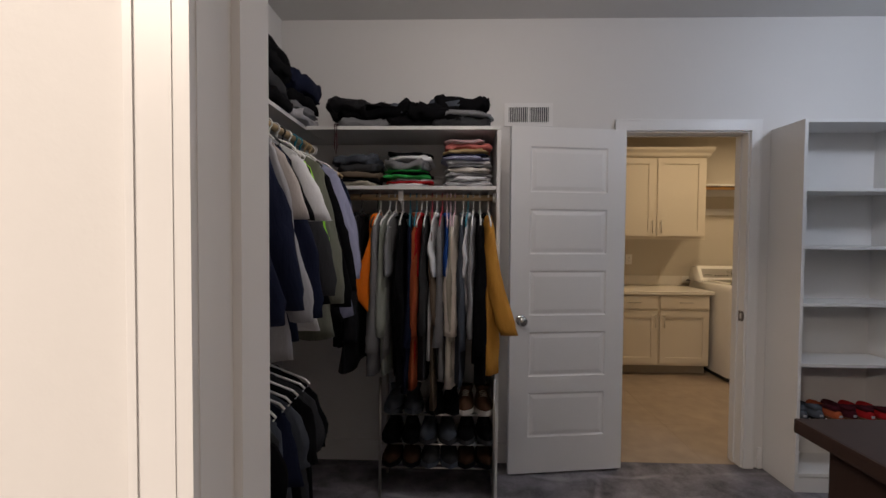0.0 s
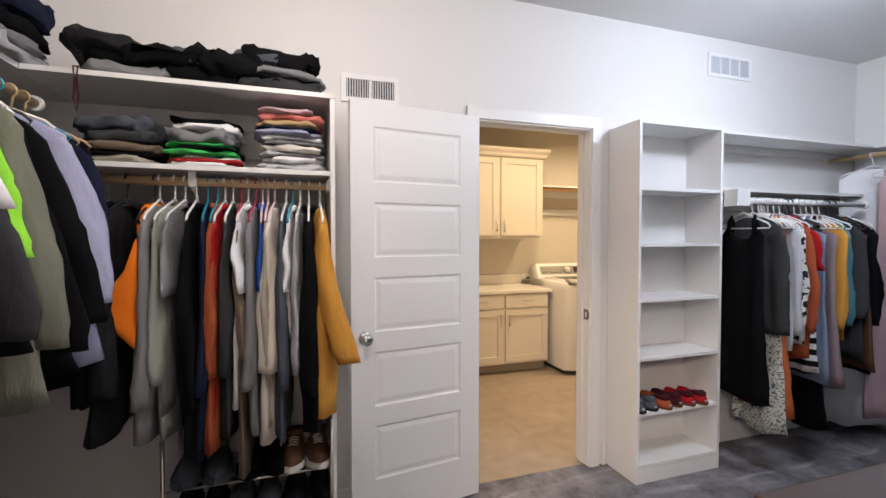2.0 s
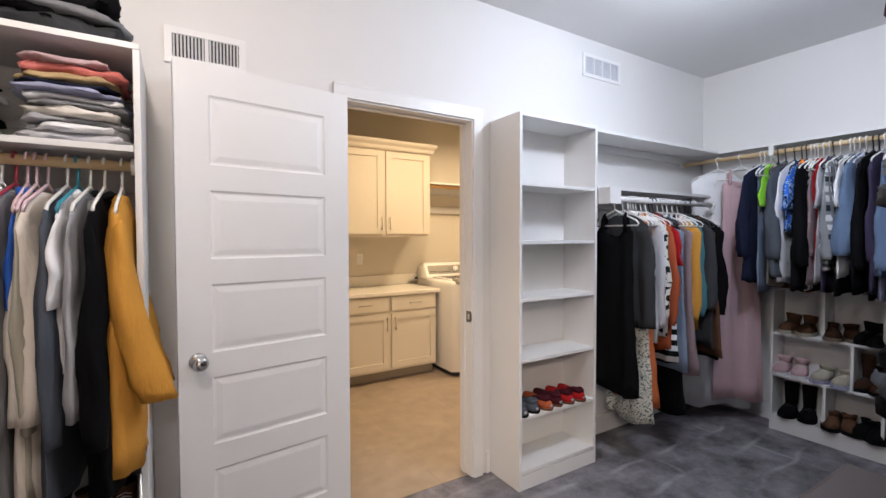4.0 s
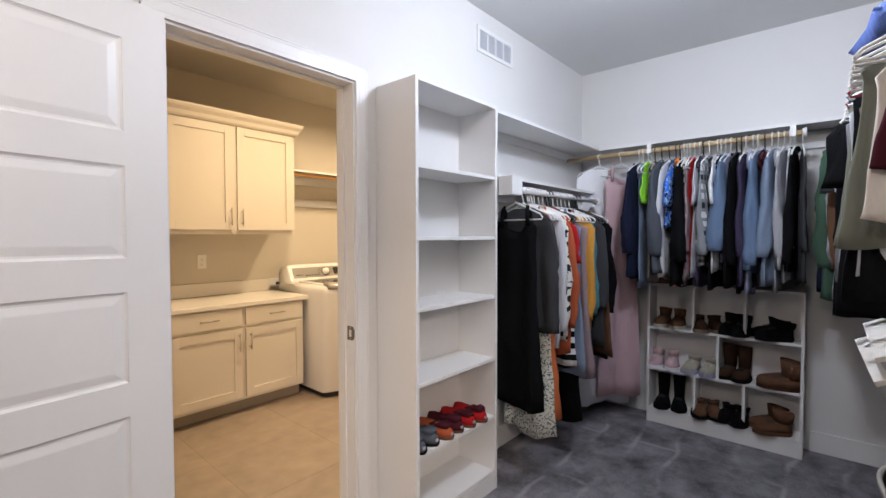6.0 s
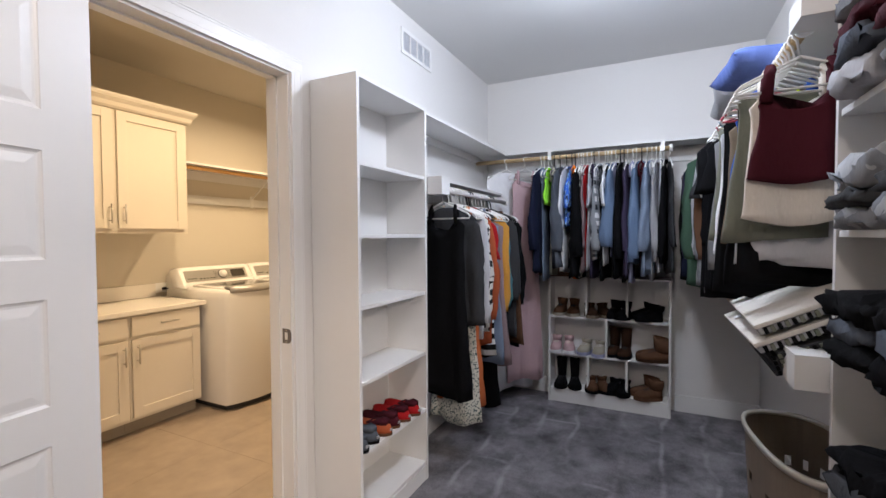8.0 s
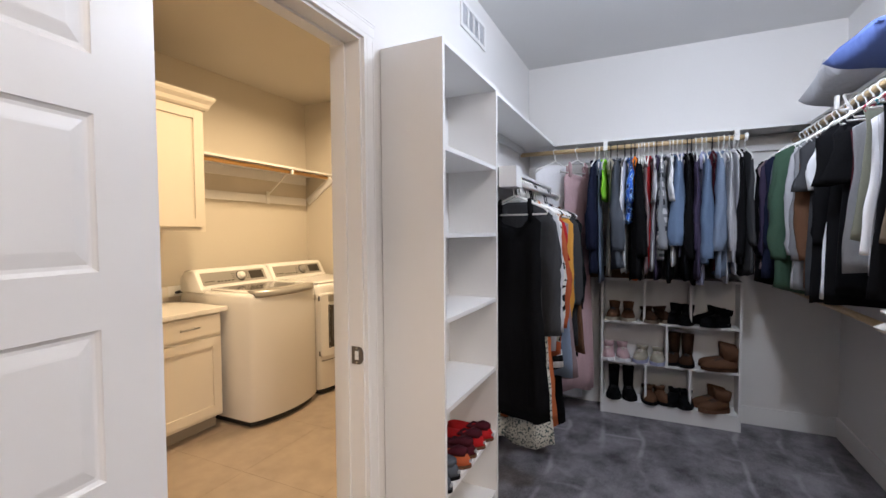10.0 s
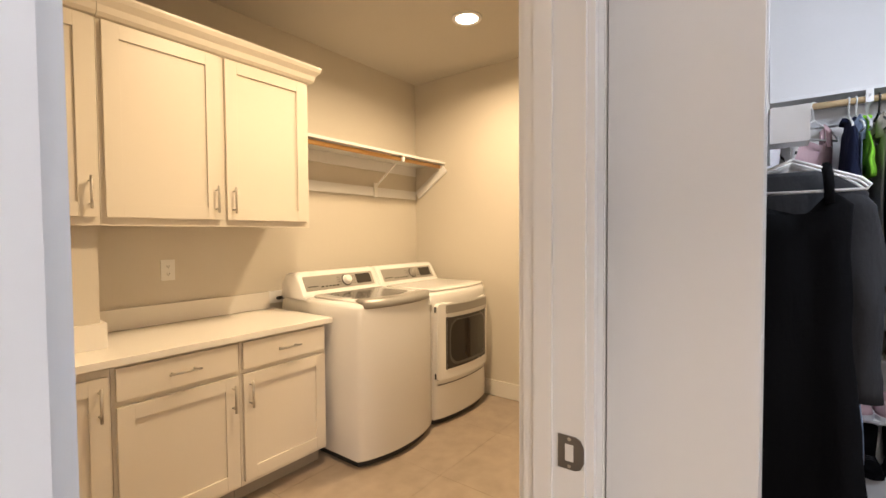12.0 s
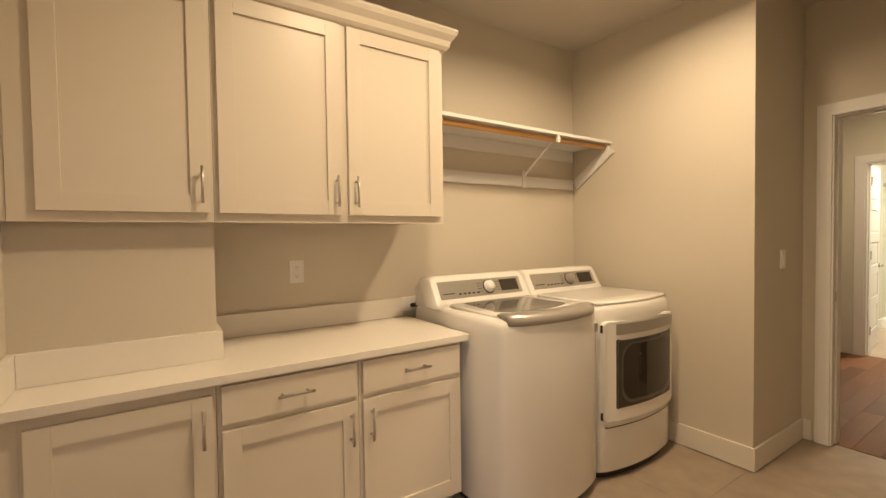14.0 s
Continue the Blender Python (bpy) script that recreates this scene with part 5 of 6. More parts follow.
rail([
    (2.98, 1.25, 0.06, "black", "jacket", "w"), (3.04, 1.15, 0.05, "bluegrey", "sweater", "w"), (3.10, 1.22, 0.05, "navy", "sweater", "w"), (3.16, 1.15, 0.05, "slate", "blouse", "w"), (3.22, 1.12, 0.045, "palegrey", "shirt", "w", 0.185), (3.285, 1.21, 0.055, "navy", "jacket", "k", 0.205),
    (3.345, 1.08, 0.045, "bluegrey", "blouse", "w", 0.19), (3.40, 1.20, 0.04, "black", "sweater", "w", 0.17), (3.475, 1.22, 0.06, "navy", "sweater", "w", 0.235), (3.56, 1.02, 0.045, "grey", "sweater", "w", 0.225), (3.615, 1.38, 0.035, "beige", "shirt", "w", 0.20), (3.67, 1.07, 0.045, "navy", "sweater", "k", 0.20),
    (3.725, 1.16, 0.045, "black", "shirt", "w", 0.18), (3.80, 1.08, 0.04, "white", "shirt", "w", 0.215), (3.87, 1.2, 0.04, "charcoal", "sweater", "k", 0.18), (3.93, 1.15, 0.045, "black", "sweater", "w", 0.18), (4.03, 1.00, 0.05, "olive", "sweater", "w", 0.225), (3.965, 1.38, 0.016, "lime", "blouse", "w", 0.185, 0),
    (4.11, 1.12, 0.045, "black", "sweater", "w", 0.19), (4.17, 1.02, 0.045, "black", "blouse", "k", 0.19), (4.245, 1.04, 0.06, "lavender", "blouse", "w", 0.235),
], "y", RB[0], RB[1], 13, "clothes on the upper side rod", 0, 0.185, 0.15)
rail([
    (4.32, 1.2, 0.05, "maroon", "shirt", "t"), (4.39, 0.93, 0.07, "black", "jacket", "t"), (4.46, 1.1, 0.05, "navy", "shirt", "o"), (4.53, 0.95, 0.06, "black", "jacket", "o"),
], "y", RB[0], RB[1], 14, "clothes on the upper side rod", 0, 0.19, 0.1)
rail([
    (2.92, 0.20, 0.045, "black", "blouse", "w"),
    (2.98, 0.23, 0.045, "charcoal", "shirt", "w"),
    (3.04, 0.26, 0.045, "navy", "shirt", "w"),
    (3.11, 0.20, 0.045, "black", "blouse", "k"),
    (3.17, 0.23, 0.045, "slate", "shirt", "w"),
    (3.23, 0.26, 0.045, "black", "shirt", "w"),
    (3.29, 0.20, 0.045, "navy", "blouse", "w"),
    (3.35, 0.23, 0.045, "black", "shirt", "k"),
    (3.42, 0.26, 0.045, "charcoal", "shirt", "w"),
    (3.48, 0.20, 0.045, "navy", "blouse", "w"),
    (3.54, 0.23, 0.045, "black", "shirt", "w"),
    (3.60, 0.26, 0.045, "charcoal", "shirt", "k"),
    (3.66, 0.20, 0.045, "slate", "blouse", "w"),
    (3.73, 0.23, 0.045, "navy", "shirt", "w"),
    (3.79, 0.26, 0.045, "slate", "shirt", "w"),
    (3.86, 0.24, 0.05, "black", "shirt", "w"), (3.93, 0.26, 0.05, "charcoal", "shirt", "w"), (4.00, 0.23, 0.05, "black", "shirt", "w"),
], "y", RC[0], RC[1], 15, "clothes on the lower side rod", 0, 0.19, 0.06)
rail([
    (3.68, 0.46, 0.05, "black", "dress", "w", 0.135, -3), (3.76, 0.86, 0.05, "charcoal", "sweater", "w"), (3.81, 0.25, 0.05, "floral", "dress", "w", 0.12), (3.835, 0.42, 0.03, "peach", "dress", "w", 0.12), (3.86, 0.36, 0.06, "burnt", "dress", "w", 0.125), (3.89, 0.77, 0.045, "palegrey", "sweater", "w"),
    (3.94, 0.78, 0.05, "ptn", "sweater", "w"), (3.99, 0.69, 0.045, "rust", "sweater", "w"), (4.03, 1.25, 0.022, "red", "shirt", "k", 0.155), (4.07, 0.60, 0.04, "stripe", "dress", "k", 0.125), (4.12, 0.56, 0.05, "bluegrey", "dress", "w"),
    (4.18, 0.24, 0.05, "black", "dress", "w", 0.12), (4.23, 0.52, 0.045, "mauve", "dress", "w"),
], "x", RD[0], RD[1], 16, "clothes on the short rod", 90, 0.175)
rail([
    (4.29, 0.78, 0.05, "mustard", "sweater", "w", 0.165), (4.35, 0.88, 0.04, "teal", "sweater", "w", 0.155), (4.41, 0.66, 0.04, "charcoal", "blouse", "k"), (4.47, 0.60, 0.05, "brown", "dress", "k"), (4.55, 0.56, 0.06, "black", "jacket", "w"),
], "x", RD[0], RD[1], 17, "clothes on the short rod", 90, 0.185)
rail([
    (4.66, 0.10, 0.09, "white", "bag", "w", 0.19, -40), (4.50, 0.18, 0.06, "pink", "dress", "w", 0.13, -38), (4.37, 1.08, 0.06, "navy", "jacket", "w"), (4.31, 1.66, 0.025, "lime", "shirt", "w", 0.12), (4.22, 1.12, 0.08, "slate", "jacket", "k"),
    (4.17, 1.09, 0.03, "white", "blouse", "k"), (4.13, 1.44, 0.045, "blueptn", "shirt", "k"), (4.08, 1.05, 0.07, "black", "jacket", "w"), (4.045, 1.09, 0.028, "mauve", "blouse", "w", 0.16), (4.015, 1.13, 0.016, "red", "blouse", "w", 0.13), (3.985, 1.12, 0.03, "palegrey", "shirt", "w", 0.19), (3.93, 1.19, 0.055, "plaid", "jacket", "w", 0.205),
], "y", RE[0], RE[1], 18, "clothes on the end wall rod", 180)
rail([
    (3.885, 1.16, 0.03, "white", "shirt", "w"), (3.84, 1.30, 0.08, "denim", "jacket", "w"), (3.78, 1.07, 0.05, "black", "jacket", "k"), (3.73, 1.06, 0.045, "purple", "sweater", "w"), (3.67, 1.17, 0.07, "denim", "jacket", "w"),
    (3.60, 1.10, 0.07, "bluegrey", "jacket", "w"), (3.54, 1.20, 0.045, "grey", "jacket", "w"), (3.49, 1.19, 0.05, "black", "jacket", "w"),
], "y", RE[0], RE[1], 19, "clothes on the end wall rod", 180)
rail([
    (4.345, 1.03, 0.03, "bluegrey", "tank", "w", 0.13), (4.265, 1.06, 0.03, "stone", "tank", "k", 0.13), (4.105, 1.04, 0.022, "orange", "tank", "k", 0.10), (4.06, 1.05, 0.025, "ptn", "tank", "w", 0.13),
    (3.965, 1.06, 0.03, "purple", "tank", "k", 0.15), (3.865, 1.05, 0.035, "black", "blouse", "w", 0.17), (3.81, 1.22, 0.03, "lavender", "blouse", "w", 0.17), (3.755, 1.04, 0.03, "black", "sweater", "k", 0.16), (3.695, 1.02, 0.03, "lavender", "tank", "w", 0.15), (3.635, 1.12, 0.03, "maroon", "tank", "k", 0.14), (3.57, 1.06, 0.03, "grey", "tank", "w", 0.14), (3.515, 1.12, 0.03, "palegrey", "blouse", "w", 0.18), (3.455, 1.1, 0.035, "charcoal", "sweater", "w", 0.18),
], "y", RE[0], RE[1], 23, "clothes on the end wall rod", 180)
rail([
    (5.05, 1.04, 0.05, "black", "jacket", "w"), (4.97, 1.12, 0.05, "mauve", "sweater", "w", 0.225), (4.90, 1.12, 0.04, "purple", "sweater", "w", 0.225), (4.83, 1.10, 0.05, "navy", "blouse", "w", 0.225), (4.76, 1.30, 0.03, "pink", "shirt", "w", 0.17),
    (4.70, 1.10, 0.04, "slate", "sweater", "w", 0.21), (4.60, 1.04, 0.075, "green", "hoodie", "w", 0.235), (4.50, 1.08, 0.05, "grey", "sweater", "w", 0.18), (4.43, 1.05, 0.045, "heather", "sweater", "w", 0.175), (4.35, 1.10, 0.045, "brown", "sweater", "w", 0.17),
    (4.28, 1.06, 0.04, "charcoal", "shirt", "w", 0.17), (4.21, 1.28, 0.03, "white", "shirt", "w", 0.145), (4.13, 1.04, 0.035, "black", "blouse", "w", 0.165), (4.06, 1.08, 0.028, "white", "tank", "w", 0.15), (3.99, 1.07, 0.055, "black", "shirt", "w", 0.18),
    (3.91, 1.10, 0.04, "black", "shirt", "w", 0.155), (3.84, 1.30, 0.035, "maroon", "tank", "w", 0.15), (3.77, 1.22, 0.035, "heather", "tank", "w", 0.165), (3.70, 1.34, 0.04, "olive", "skirt", "r", 0.165), (3.645, 1.27, 0.035, "white", "tank", "w", 0.155),
    (3.59, 1.21, 0.04, "grey", "tank", "t", 0.16), (3.555, 1.12, 0.04, "black", "skirt", "w", 0.155),
], "x", RF[0], RF[1], 20, "clothes on the upper back rod", 90, splay=0.03)
for i, (at, hem, thick, col, kind, hang, half) in enumerate((
        (3.52, 1.32, 0.05, "taupe", "tank", "r", 0.14), (3.46, 1.40, 0.025, "neon", "tank", "w", 0.10), (3.41, 1.42, 0.04, "taupe", "tank", "w", 0.13), (3.36, 1.52, 0.04, "blue", "tank", "w", 0.14),
        (3.32, 1.20, 0.06, "black", "skirt", "w", 0.14), (3.285, 1.27, 0.04, "palegrey", "skirt", "w", 0.13), (3.25, 1.355, 0.05, "olive", "skirt", "w", 0.15), (3.20, 1.41, 0.04, "cream", "tank", "w", 0.125), (3.145, 1.54, 0.045, "maroon", "tank", "w", 0.105))):
    garment(kind, col, at, RF[0], RF[1], 90, hem, thick, 2100 + i, hang, half, "clothes on the upper back rod", turn=(-4, 3, 5, -2, 4, -3, 2, 5, -3)[i])


# the pinned-out orange sleeve
e = thing("orange_hoodie", "bright orange hooded top pushed between sweatshirts with its sleeve sticking out", "hooded top", 0.628, RA[0], RA[1], 90, "clothes on the corner rod")
bm = bmesh.new()
rings = []
for zz, yy, hy, hx in ((-0.22, 0.005, 0.008, 0.012), (-0.33, 0.025, 0.024, 0.018), (-0.42, 0.060, 0.055, 0.018), (-0.455, 0.076, 0.070, 0.017), (-0.475, 0.074, 0.066, 0.017), (-0.53, 0.040, 0.040, 0.018), (-0.59, 0.012, 0.016, 0.016), (-0.61, 0.004, 0.006, 0.008)):
    rings.append([Vector((-0.205 + math.cos(2 * math.pi * k / 16) * hx, yy - 0.01 + math.sin(2 * math.pi * k / 16) * hy * (1 + 0.12 * noise.noise(Vector((k, zz * 30, 2)))), zz)) for k in range(16)])
loft(bm, rings)
part("sleeve", bm, CLOTH["orange"], e, "", True)
bm = bmesh.new()
loft(bm, [[Vector((math.cos(2 * math.pi * k / 14) * hx, math.sin(2 * math.pi * k / 14) * hy, zz)) for k in range(14)] for zz, hx, hy in ((-0.085, 0.03, 0.012), (-0.10, 0.10, 0.028), (-0.135, 0.15, 0.034), (-0.17, 0.18, 0.03), (-0.30, 0.195, 0.014), (-0.55, 0.19, 0.012))])
part("hood", bm, CLOTH["orange"], e, "", True)
bm = bmesh.new()
hanger_mesh(bm, 0.19, 0.0048)
part("hanger", bm, BLACKHANGER, e, "black hanger", True)


# ---- folded clothes ----
def folded(label_col, x, y, z, w, d, h, seed, rz=0.0, group="", word="folded shirt", name="folded_clothes"):
    rng = random.Random(seed)
    e = thing(name, f"{NAMES[label_col]} {word} lying in a pile", "folded clothes", x, y, z, rz, group)
    bm = bmesh.new()
    nz, na = 8, 40
    ph = [rng.uniform(0, 6.3) for _ in range(6)]
    rings = []
    for i in range(nz + 1):
        b = -math.pi / 2 + math.pi * i / nz
        cb, sb = math.copysign(abs(math.cos(b)) ** 0.22, 1), math.copysign(abs(math.sin(b)) ** 0.8, math.sin(b))
        ring = []
        for k in range(na):
            a = 2 * math.pi * k / na
            ca, sa = math.copysign(abs(math.cos(a)) ** 0.45, math.cos(a)), math.copysign(abs(math.sin(a)) ** 0.45, math.sin(a))
            wob = 1 + 0.05 * math.sin(3 * a + ph[0]) + 0.035 * math.sin(7 * a + ph[1] + b)
            px, py = ca * w / 2 * cb * wob, sa * d / 2 * cb * wob
            pz = h / 2 + sb * h / 2 + h * (0.07 * math.sin(px * 22 + ph[2]) + 0.08 * math.sin(px * 41 + py * 20 + ph[3])) * (1 if i > 1 else 0.0)
            p = Vector((px, py, pz))
            q = Vector((px * 14 + seed, py * 14, pz * 60))
            p += Vector((ca, sa, 0)) * 0.016 * noise.noise(q) + Vector((0, 0, h * 0.35 * noise.noise(q * 1.3 + Vector((7, 0, 0)))))
            p += Vector((ca, sa, 0)) * 0.012 * noise.noise(q * 3) + Vector((0, 0, h * 0.22 * noise.noise(q * 3.1)))
            ring.append(Vector((p.x, p.y, max(0.0005, p.z))))
        rings.append(ring)
    loft(bm, rings)
    part("cloth", bm, CLOTH[label_col], e, "", True)
    return e


def pile(rows, x, y, z, w, d, seed, group, rz=0.0, word="folded shirt"):
    rng = random.Random(seed)
    for i, (col, h) in enumerate(rows):
        folded(col, x + rng.uniform(-0.012, 0.012), y + rng.uniform(-0.01, 0.01), z, w * rng.uniform(0.9, 1.05), d * rng.uniform(0.93, 1.03), h * 1.12, seed * 50 + i, rz + rng.uniform(-4, 4), group, word)
        z += h


S1 = 1.6855
pile([("stone", 0.025), ("black", 0.02), ("taupe", 0.03), ("charcoal", 0.04), ("slate", 0.05)], 0.52, 4.70, S1, 0.26, 0.28, 31, "clothes folded on the lower corner shelf")
pile([("white", 0.014), ("red", 0.014), ("white", 0.014), ("leafgreen", 0.02), ("black", 0.014), ("leafgreen", 0.014), ("heather", 0.045), ("white", 0.03), ("black", 0.018)], 0.80, 4.70, S1, 0.25, 0.28, 32, "clothes folded on the lower corner shelf")
pile([("palegrey", 0.03), ("white", 0.025), ("grey", 0.02), ("ivory", 0.025), ("heather", 0.02), ("white", 0.02), ("lavender", 0.022), ("navy", 0.014), ("tan", 0.025), ("coral", 0.03), ("pink", 0.02)], 1.12, 4.70, S1, 0.255, 0.28, 33, "clothes folded on the lower corner shelf")
S2 = 2.0005
for i, (col, fx, fy, fz, fw, fd, fh) in enumerate((("black", 0.68, 4.70, 0.05, 0.36, 0.29, 0.085), ("black", 0.93, 4.68, 0.035, 0.30, 0.30, 0.085), ("puffer", 0.47, 4.70, 0.085, 0.26, 0.28, 0.07), ("slate", 1.02, 4.71, 0.10, 0.22, 0.26, 0.055))):
    folded(col, fx, fy, S2 + fz, fw, fd, fh, 900 + i, (-6, 8, 5, -9)[i], "dark clothes folded on the top corner shelf", "crumpled trousers")
pile([("heather", 0.045), ("black", 0.09)], 0.56, 4.71, S2, 0.30, 0.30, 34, "dark clothes folded on the top corner shelf", word="folded trousers")
pile([("black", 0.07), ("slate", 0.05)], 0.80, 4.71, S2, 0.30, 0.30, 35, "dark clothes folded on the top corner shelf", word="folded trousers")
pile([("charcoal", 0.06), ("heather", 0.03), ("black", 0.07)], 1.08, 4.71, S2, 0.32, 0.30, 36, "dark clothes folded on the top corner shelf", word="folded trousers")
pile([("grey", 0.05), ("heather", 0.04), ("black", 0.06), ("navy", 0.09)], 0.155, 4.55, S2, 0.26, 0.38, 37, "clothes piled on the side shelf")
pile([("black", 0.07), ("charcoal", 0.07), ("black", 0.09), ("black", 0.06)], 0.13, 4.20, S2, 0.27, 0.34, 38, "clothes piled on the side shelf")
pile([("black", 0.06), ("darkgreen", 0.06), ("black", 0.05), ("leafgreen", 0.045), ("darkgreen", 0.04), ("leafgreen", 0.035)], 0.14, 3.76, S2, 0.28, 0.40, 39, "clothes piled on the side shelf")
pile([("charcoal", 0.06), ("black", 0.08)], 0.12, 3.4, S2, 0.24, 0.36, 40, "clothes piled on the side shelf")
for k, (lv, rows) in enumerate(((1.698, [("grey", 0.07), ("slate", 0.06), ("maroon", 0.05), ("heather", 0.06)]), (1.379, [("wash", 0.05), ("charcoal", 0.04), ("wash", 0.07)]), (1.062, [("black", 0.05), ("slate", 0.05), ("black", 0.06)]), (0.724, [("charcoal", 0.05), ("black", 0.06)]), (0.405, [("olive", 0.07), ("palegrey", 0.08)]))):
    pile(rows, 2.78, 3.01, lv + 0.0005, 0.26, 0.25, 41 + k, "clothes in the back shelf tower")
    pile(rows[::-1], 2.50, 3.01, lv + 0.0005, 0.24, 0.24, 51 + k, "clothes in the back shelf tower")


# ---- shoes ----
def shoe(kind, upper, sole, x, y, z, rz, seed=0, L=0.26, group="", label="", hs=None):
    """A shoe with its toe towards local +x."""
    e = thing({"boot": "boot", "flat": "slip_on_shoe"}.get(kind, "shoe"), label or f"{NAMES.get(upper, 'leather')} {dict(boot='ankle boot', sneaker='sneaker', flat='slip-on shoe', shoe='leather shoe')[kind]} with {NAMES.get(sole, 'plain')} sole", "shoe", x, y, z, rz, group)
    hw = lambda u: 0.030 + 0.016 * math.sin(math.pi * (0.12 + 0.8 * u)) * (1 if u < 0.7 else 1) + (0.006 if 0.5 < u < 0.9 else 0)
    end = lambda u: math.sqrt(max(0.02, 1 - (abs(2 * u - 1)) ** 5))
    st = 0.012 if kind == "flat" else 0.024
    bm = bmesh.new()
    us = [i / 14 for i in range(15)]
    loft(bm, [[Vector(((u - 0.5) * L, s * (hw(u) + 0.004) * end(u), zz)) for s, zz in ((-1, 0.0), (1, 0.0), (1, st), (-1, st))] for u in us])
    part("sole", bm, CLOTH[sole], e)
    bm = bmesh.new()
    rings = []
    for u in us:
        if kind == "flat":
            h = 0.05 if u < 0.35 else (0.05 - 0.012 * (u - 0.35) / 0.2 if u < 0.55 else 0.038)
        else:
            h = 0.075 if u < 0.32 else (0.075 - 0.02 * (u - 0.32) / 0.3 if u < 0.62 else 0.055 - 0.018 * (u - 0.62) / 0.38)
        e0 = end(u)
        ring = [Vector(((u - 0.5) * L * 0.97, math.cos(math.pi * k / 8) * hw(u) * e0 * (1 if k in (0, 8) else 0.95), st - 0.004 + math.sin(math.pi * k / 8) ** 0.8 * h * (0.55 + 0.45 * e0))) for k in range(9)]
        rings.append(ring)
    loft(bm, rings)
    up = part("upper", bm, CLOTH[upper], e, "", True)
    if kind == "flat":
        part("heel_tag", cuboid(-L * 0.485 - 0.0045, -L * 0.485 + 0.002, -0.007, 0.007, st + 0.010, st + 0.022, 0.001), CLOTH["grey"], e, "small pale heel tag")
        bm = bmesh.new()
        loft(bm, [[Vector(((u - 0.5) * L * 0.9, s * hw(u) * 0.78 * end(u), zz)) for s, zz in ((-1, st + 0.036), (1, st + 0.036), (0.9, st + 0.058 if u < 0.4 else st + 0.040), (-0.9, st + 0.058 if u < 0.4 else st + 0.040))] for u in (0.04, 0.12, 0.25, 0.4, 0.5)])
        part("opening", bm, CLOTH[upper if upper in ("slate", "navy") else "maroon"], e, "dark lining", True)
    if kind != "flat":
        bm = bmesh.new()
        hs = hs or (0.115 if kind == "boot" else 0.03)
        z0 = st + 0.05
        rings = [[Vector((-L * 0.27 + math.cos(2 * math.pi * k / 14) * (0.052 + 0.01 * g) , math.sin(2 * math.pi * k / 14) * (0.034 + 0.008 * g), z0 + hs * g + (0.012 * math.cos(2 * math.pi * k / 14) if g else 0))) for k in range(14)] for g in (0, 0.5, 1.0)]
        rings.append([p * 1.0 - Vector(((p.x + L * 0.27) * 0.22, p.y * 0.25, 0.0)) for p in rings[-1]])
        rings.append([p - Vector((0, 0, 0.03)) for p in rings[-1]])
        loft(bm, rings)
        part("shaft" if kind == "boot" else "collar", bm, CLOTH[upper], e, "", True)
    if kind in ("sneaker", "boot"):
        for i in range(4):
            u = 0.44 + i * 0.06
            h = st + 0.075 - 0.02 * max(0, (u - 0.32)) / 0.3 - 0.002
            bm = bmesh.new()
            tube(bm, [((u - 0.5) * L, -0.02, h - 0.008), ((u - 0.5) * L + 0.004, 0, h + 0.002), ((u - 0.5) * L, 0.02, h - 0.008)], 0.0025, 5)
            part("lace", bm, CLOTH["ivory" if sole in ("ivory", "white", "lavender") else "charcoal"], e)
    return e


def pair(kind, upper, sole, x, y, z, rz, gap=0.105, **k):
    d = Vector((-math.sin(radians(rz)), math.cos(radians(rz)), 0)) * gap / 2
    shoe(kind, upper, sole, x - d.x, y - d.y, z, rz - 3, **k)
    shoe(kind, upper, sole, x + d.x, y + d.y, z, rz + 4, **k)


# slip-ons on the tower's shelf, heels out
G = "slip-on shoes on the shelf tower"
for i, (c, rz, yy) in enumerate((("slate", 82, 4.80), ("slate", 84, 4.81), ("rust", 86, 4.80), ("maroon", 84, 4.81), ("red", 82, 4.80), ("red", 80, 4.79))):
    shoe("flat", c, "black" if c in ("slate", "navy") else "brown", 3.025 + i * 0.092, yy, 0.4055, rz, group=G)
# cubby
Z1, Z2, Z3 = 0.7105, 0.4055, 0.1105
G = "shoes in the white cubby"
pair("boot", "brown", "stone", 5.145, 4.20, Z1, 176, L=0.20, hs=0.055, group=G)
pair("shoe", "darkbrown", "taupe", 5.14, 3.955, Z1, 205, L=0.20, group=G)
pair("boot", "black", "black", 5.14, 3.80, Z1, 160, gap=0.085, L=0.19, hs=0.06, group=G)
pair("boot", "black", "black", 5.15, 3.60, Z1, 110, L=0.21, hs=0.05, group=G)
pair("sneaker", "pink", "white", 5.14, 4.235, Z2, 184, L=0.205, hs=0.045, group=G)
pair("sneaker", "stone", "lavender", 5.135, 4.00, Z2, 172, gap=0.115, L=0.205, group=G)
pair("boot", "darkbrown", "black", 5.15, 3.80, Z2, 165, gap=0.095, L=0.19, hs=0.15, group=G)
pair("boot", "brown", "darkbrown", 5.14, 3.555, Z2, 95, gap=0.08, L=0.24, hs=0.10, group=G)
pair("boot", "black", "black", 5.14, 4.19, Z3, 186, gap=0.11, L=0.20, hs=0.155, group=G)
pair("shoe", "brown", "black", 5.135, 3.955, Z3, 196, gap=0.09, L=0.20, group=G)
pair("shoe", "black", "black", 5.135, 3.80, Z3, 166, gap=0.085, L=0.20, group=G)
pair("boot", "brown", "brown", 5.14, 3.60, Z3, 112, gap=0.09, L=0.22, hs=0.075, group=G)
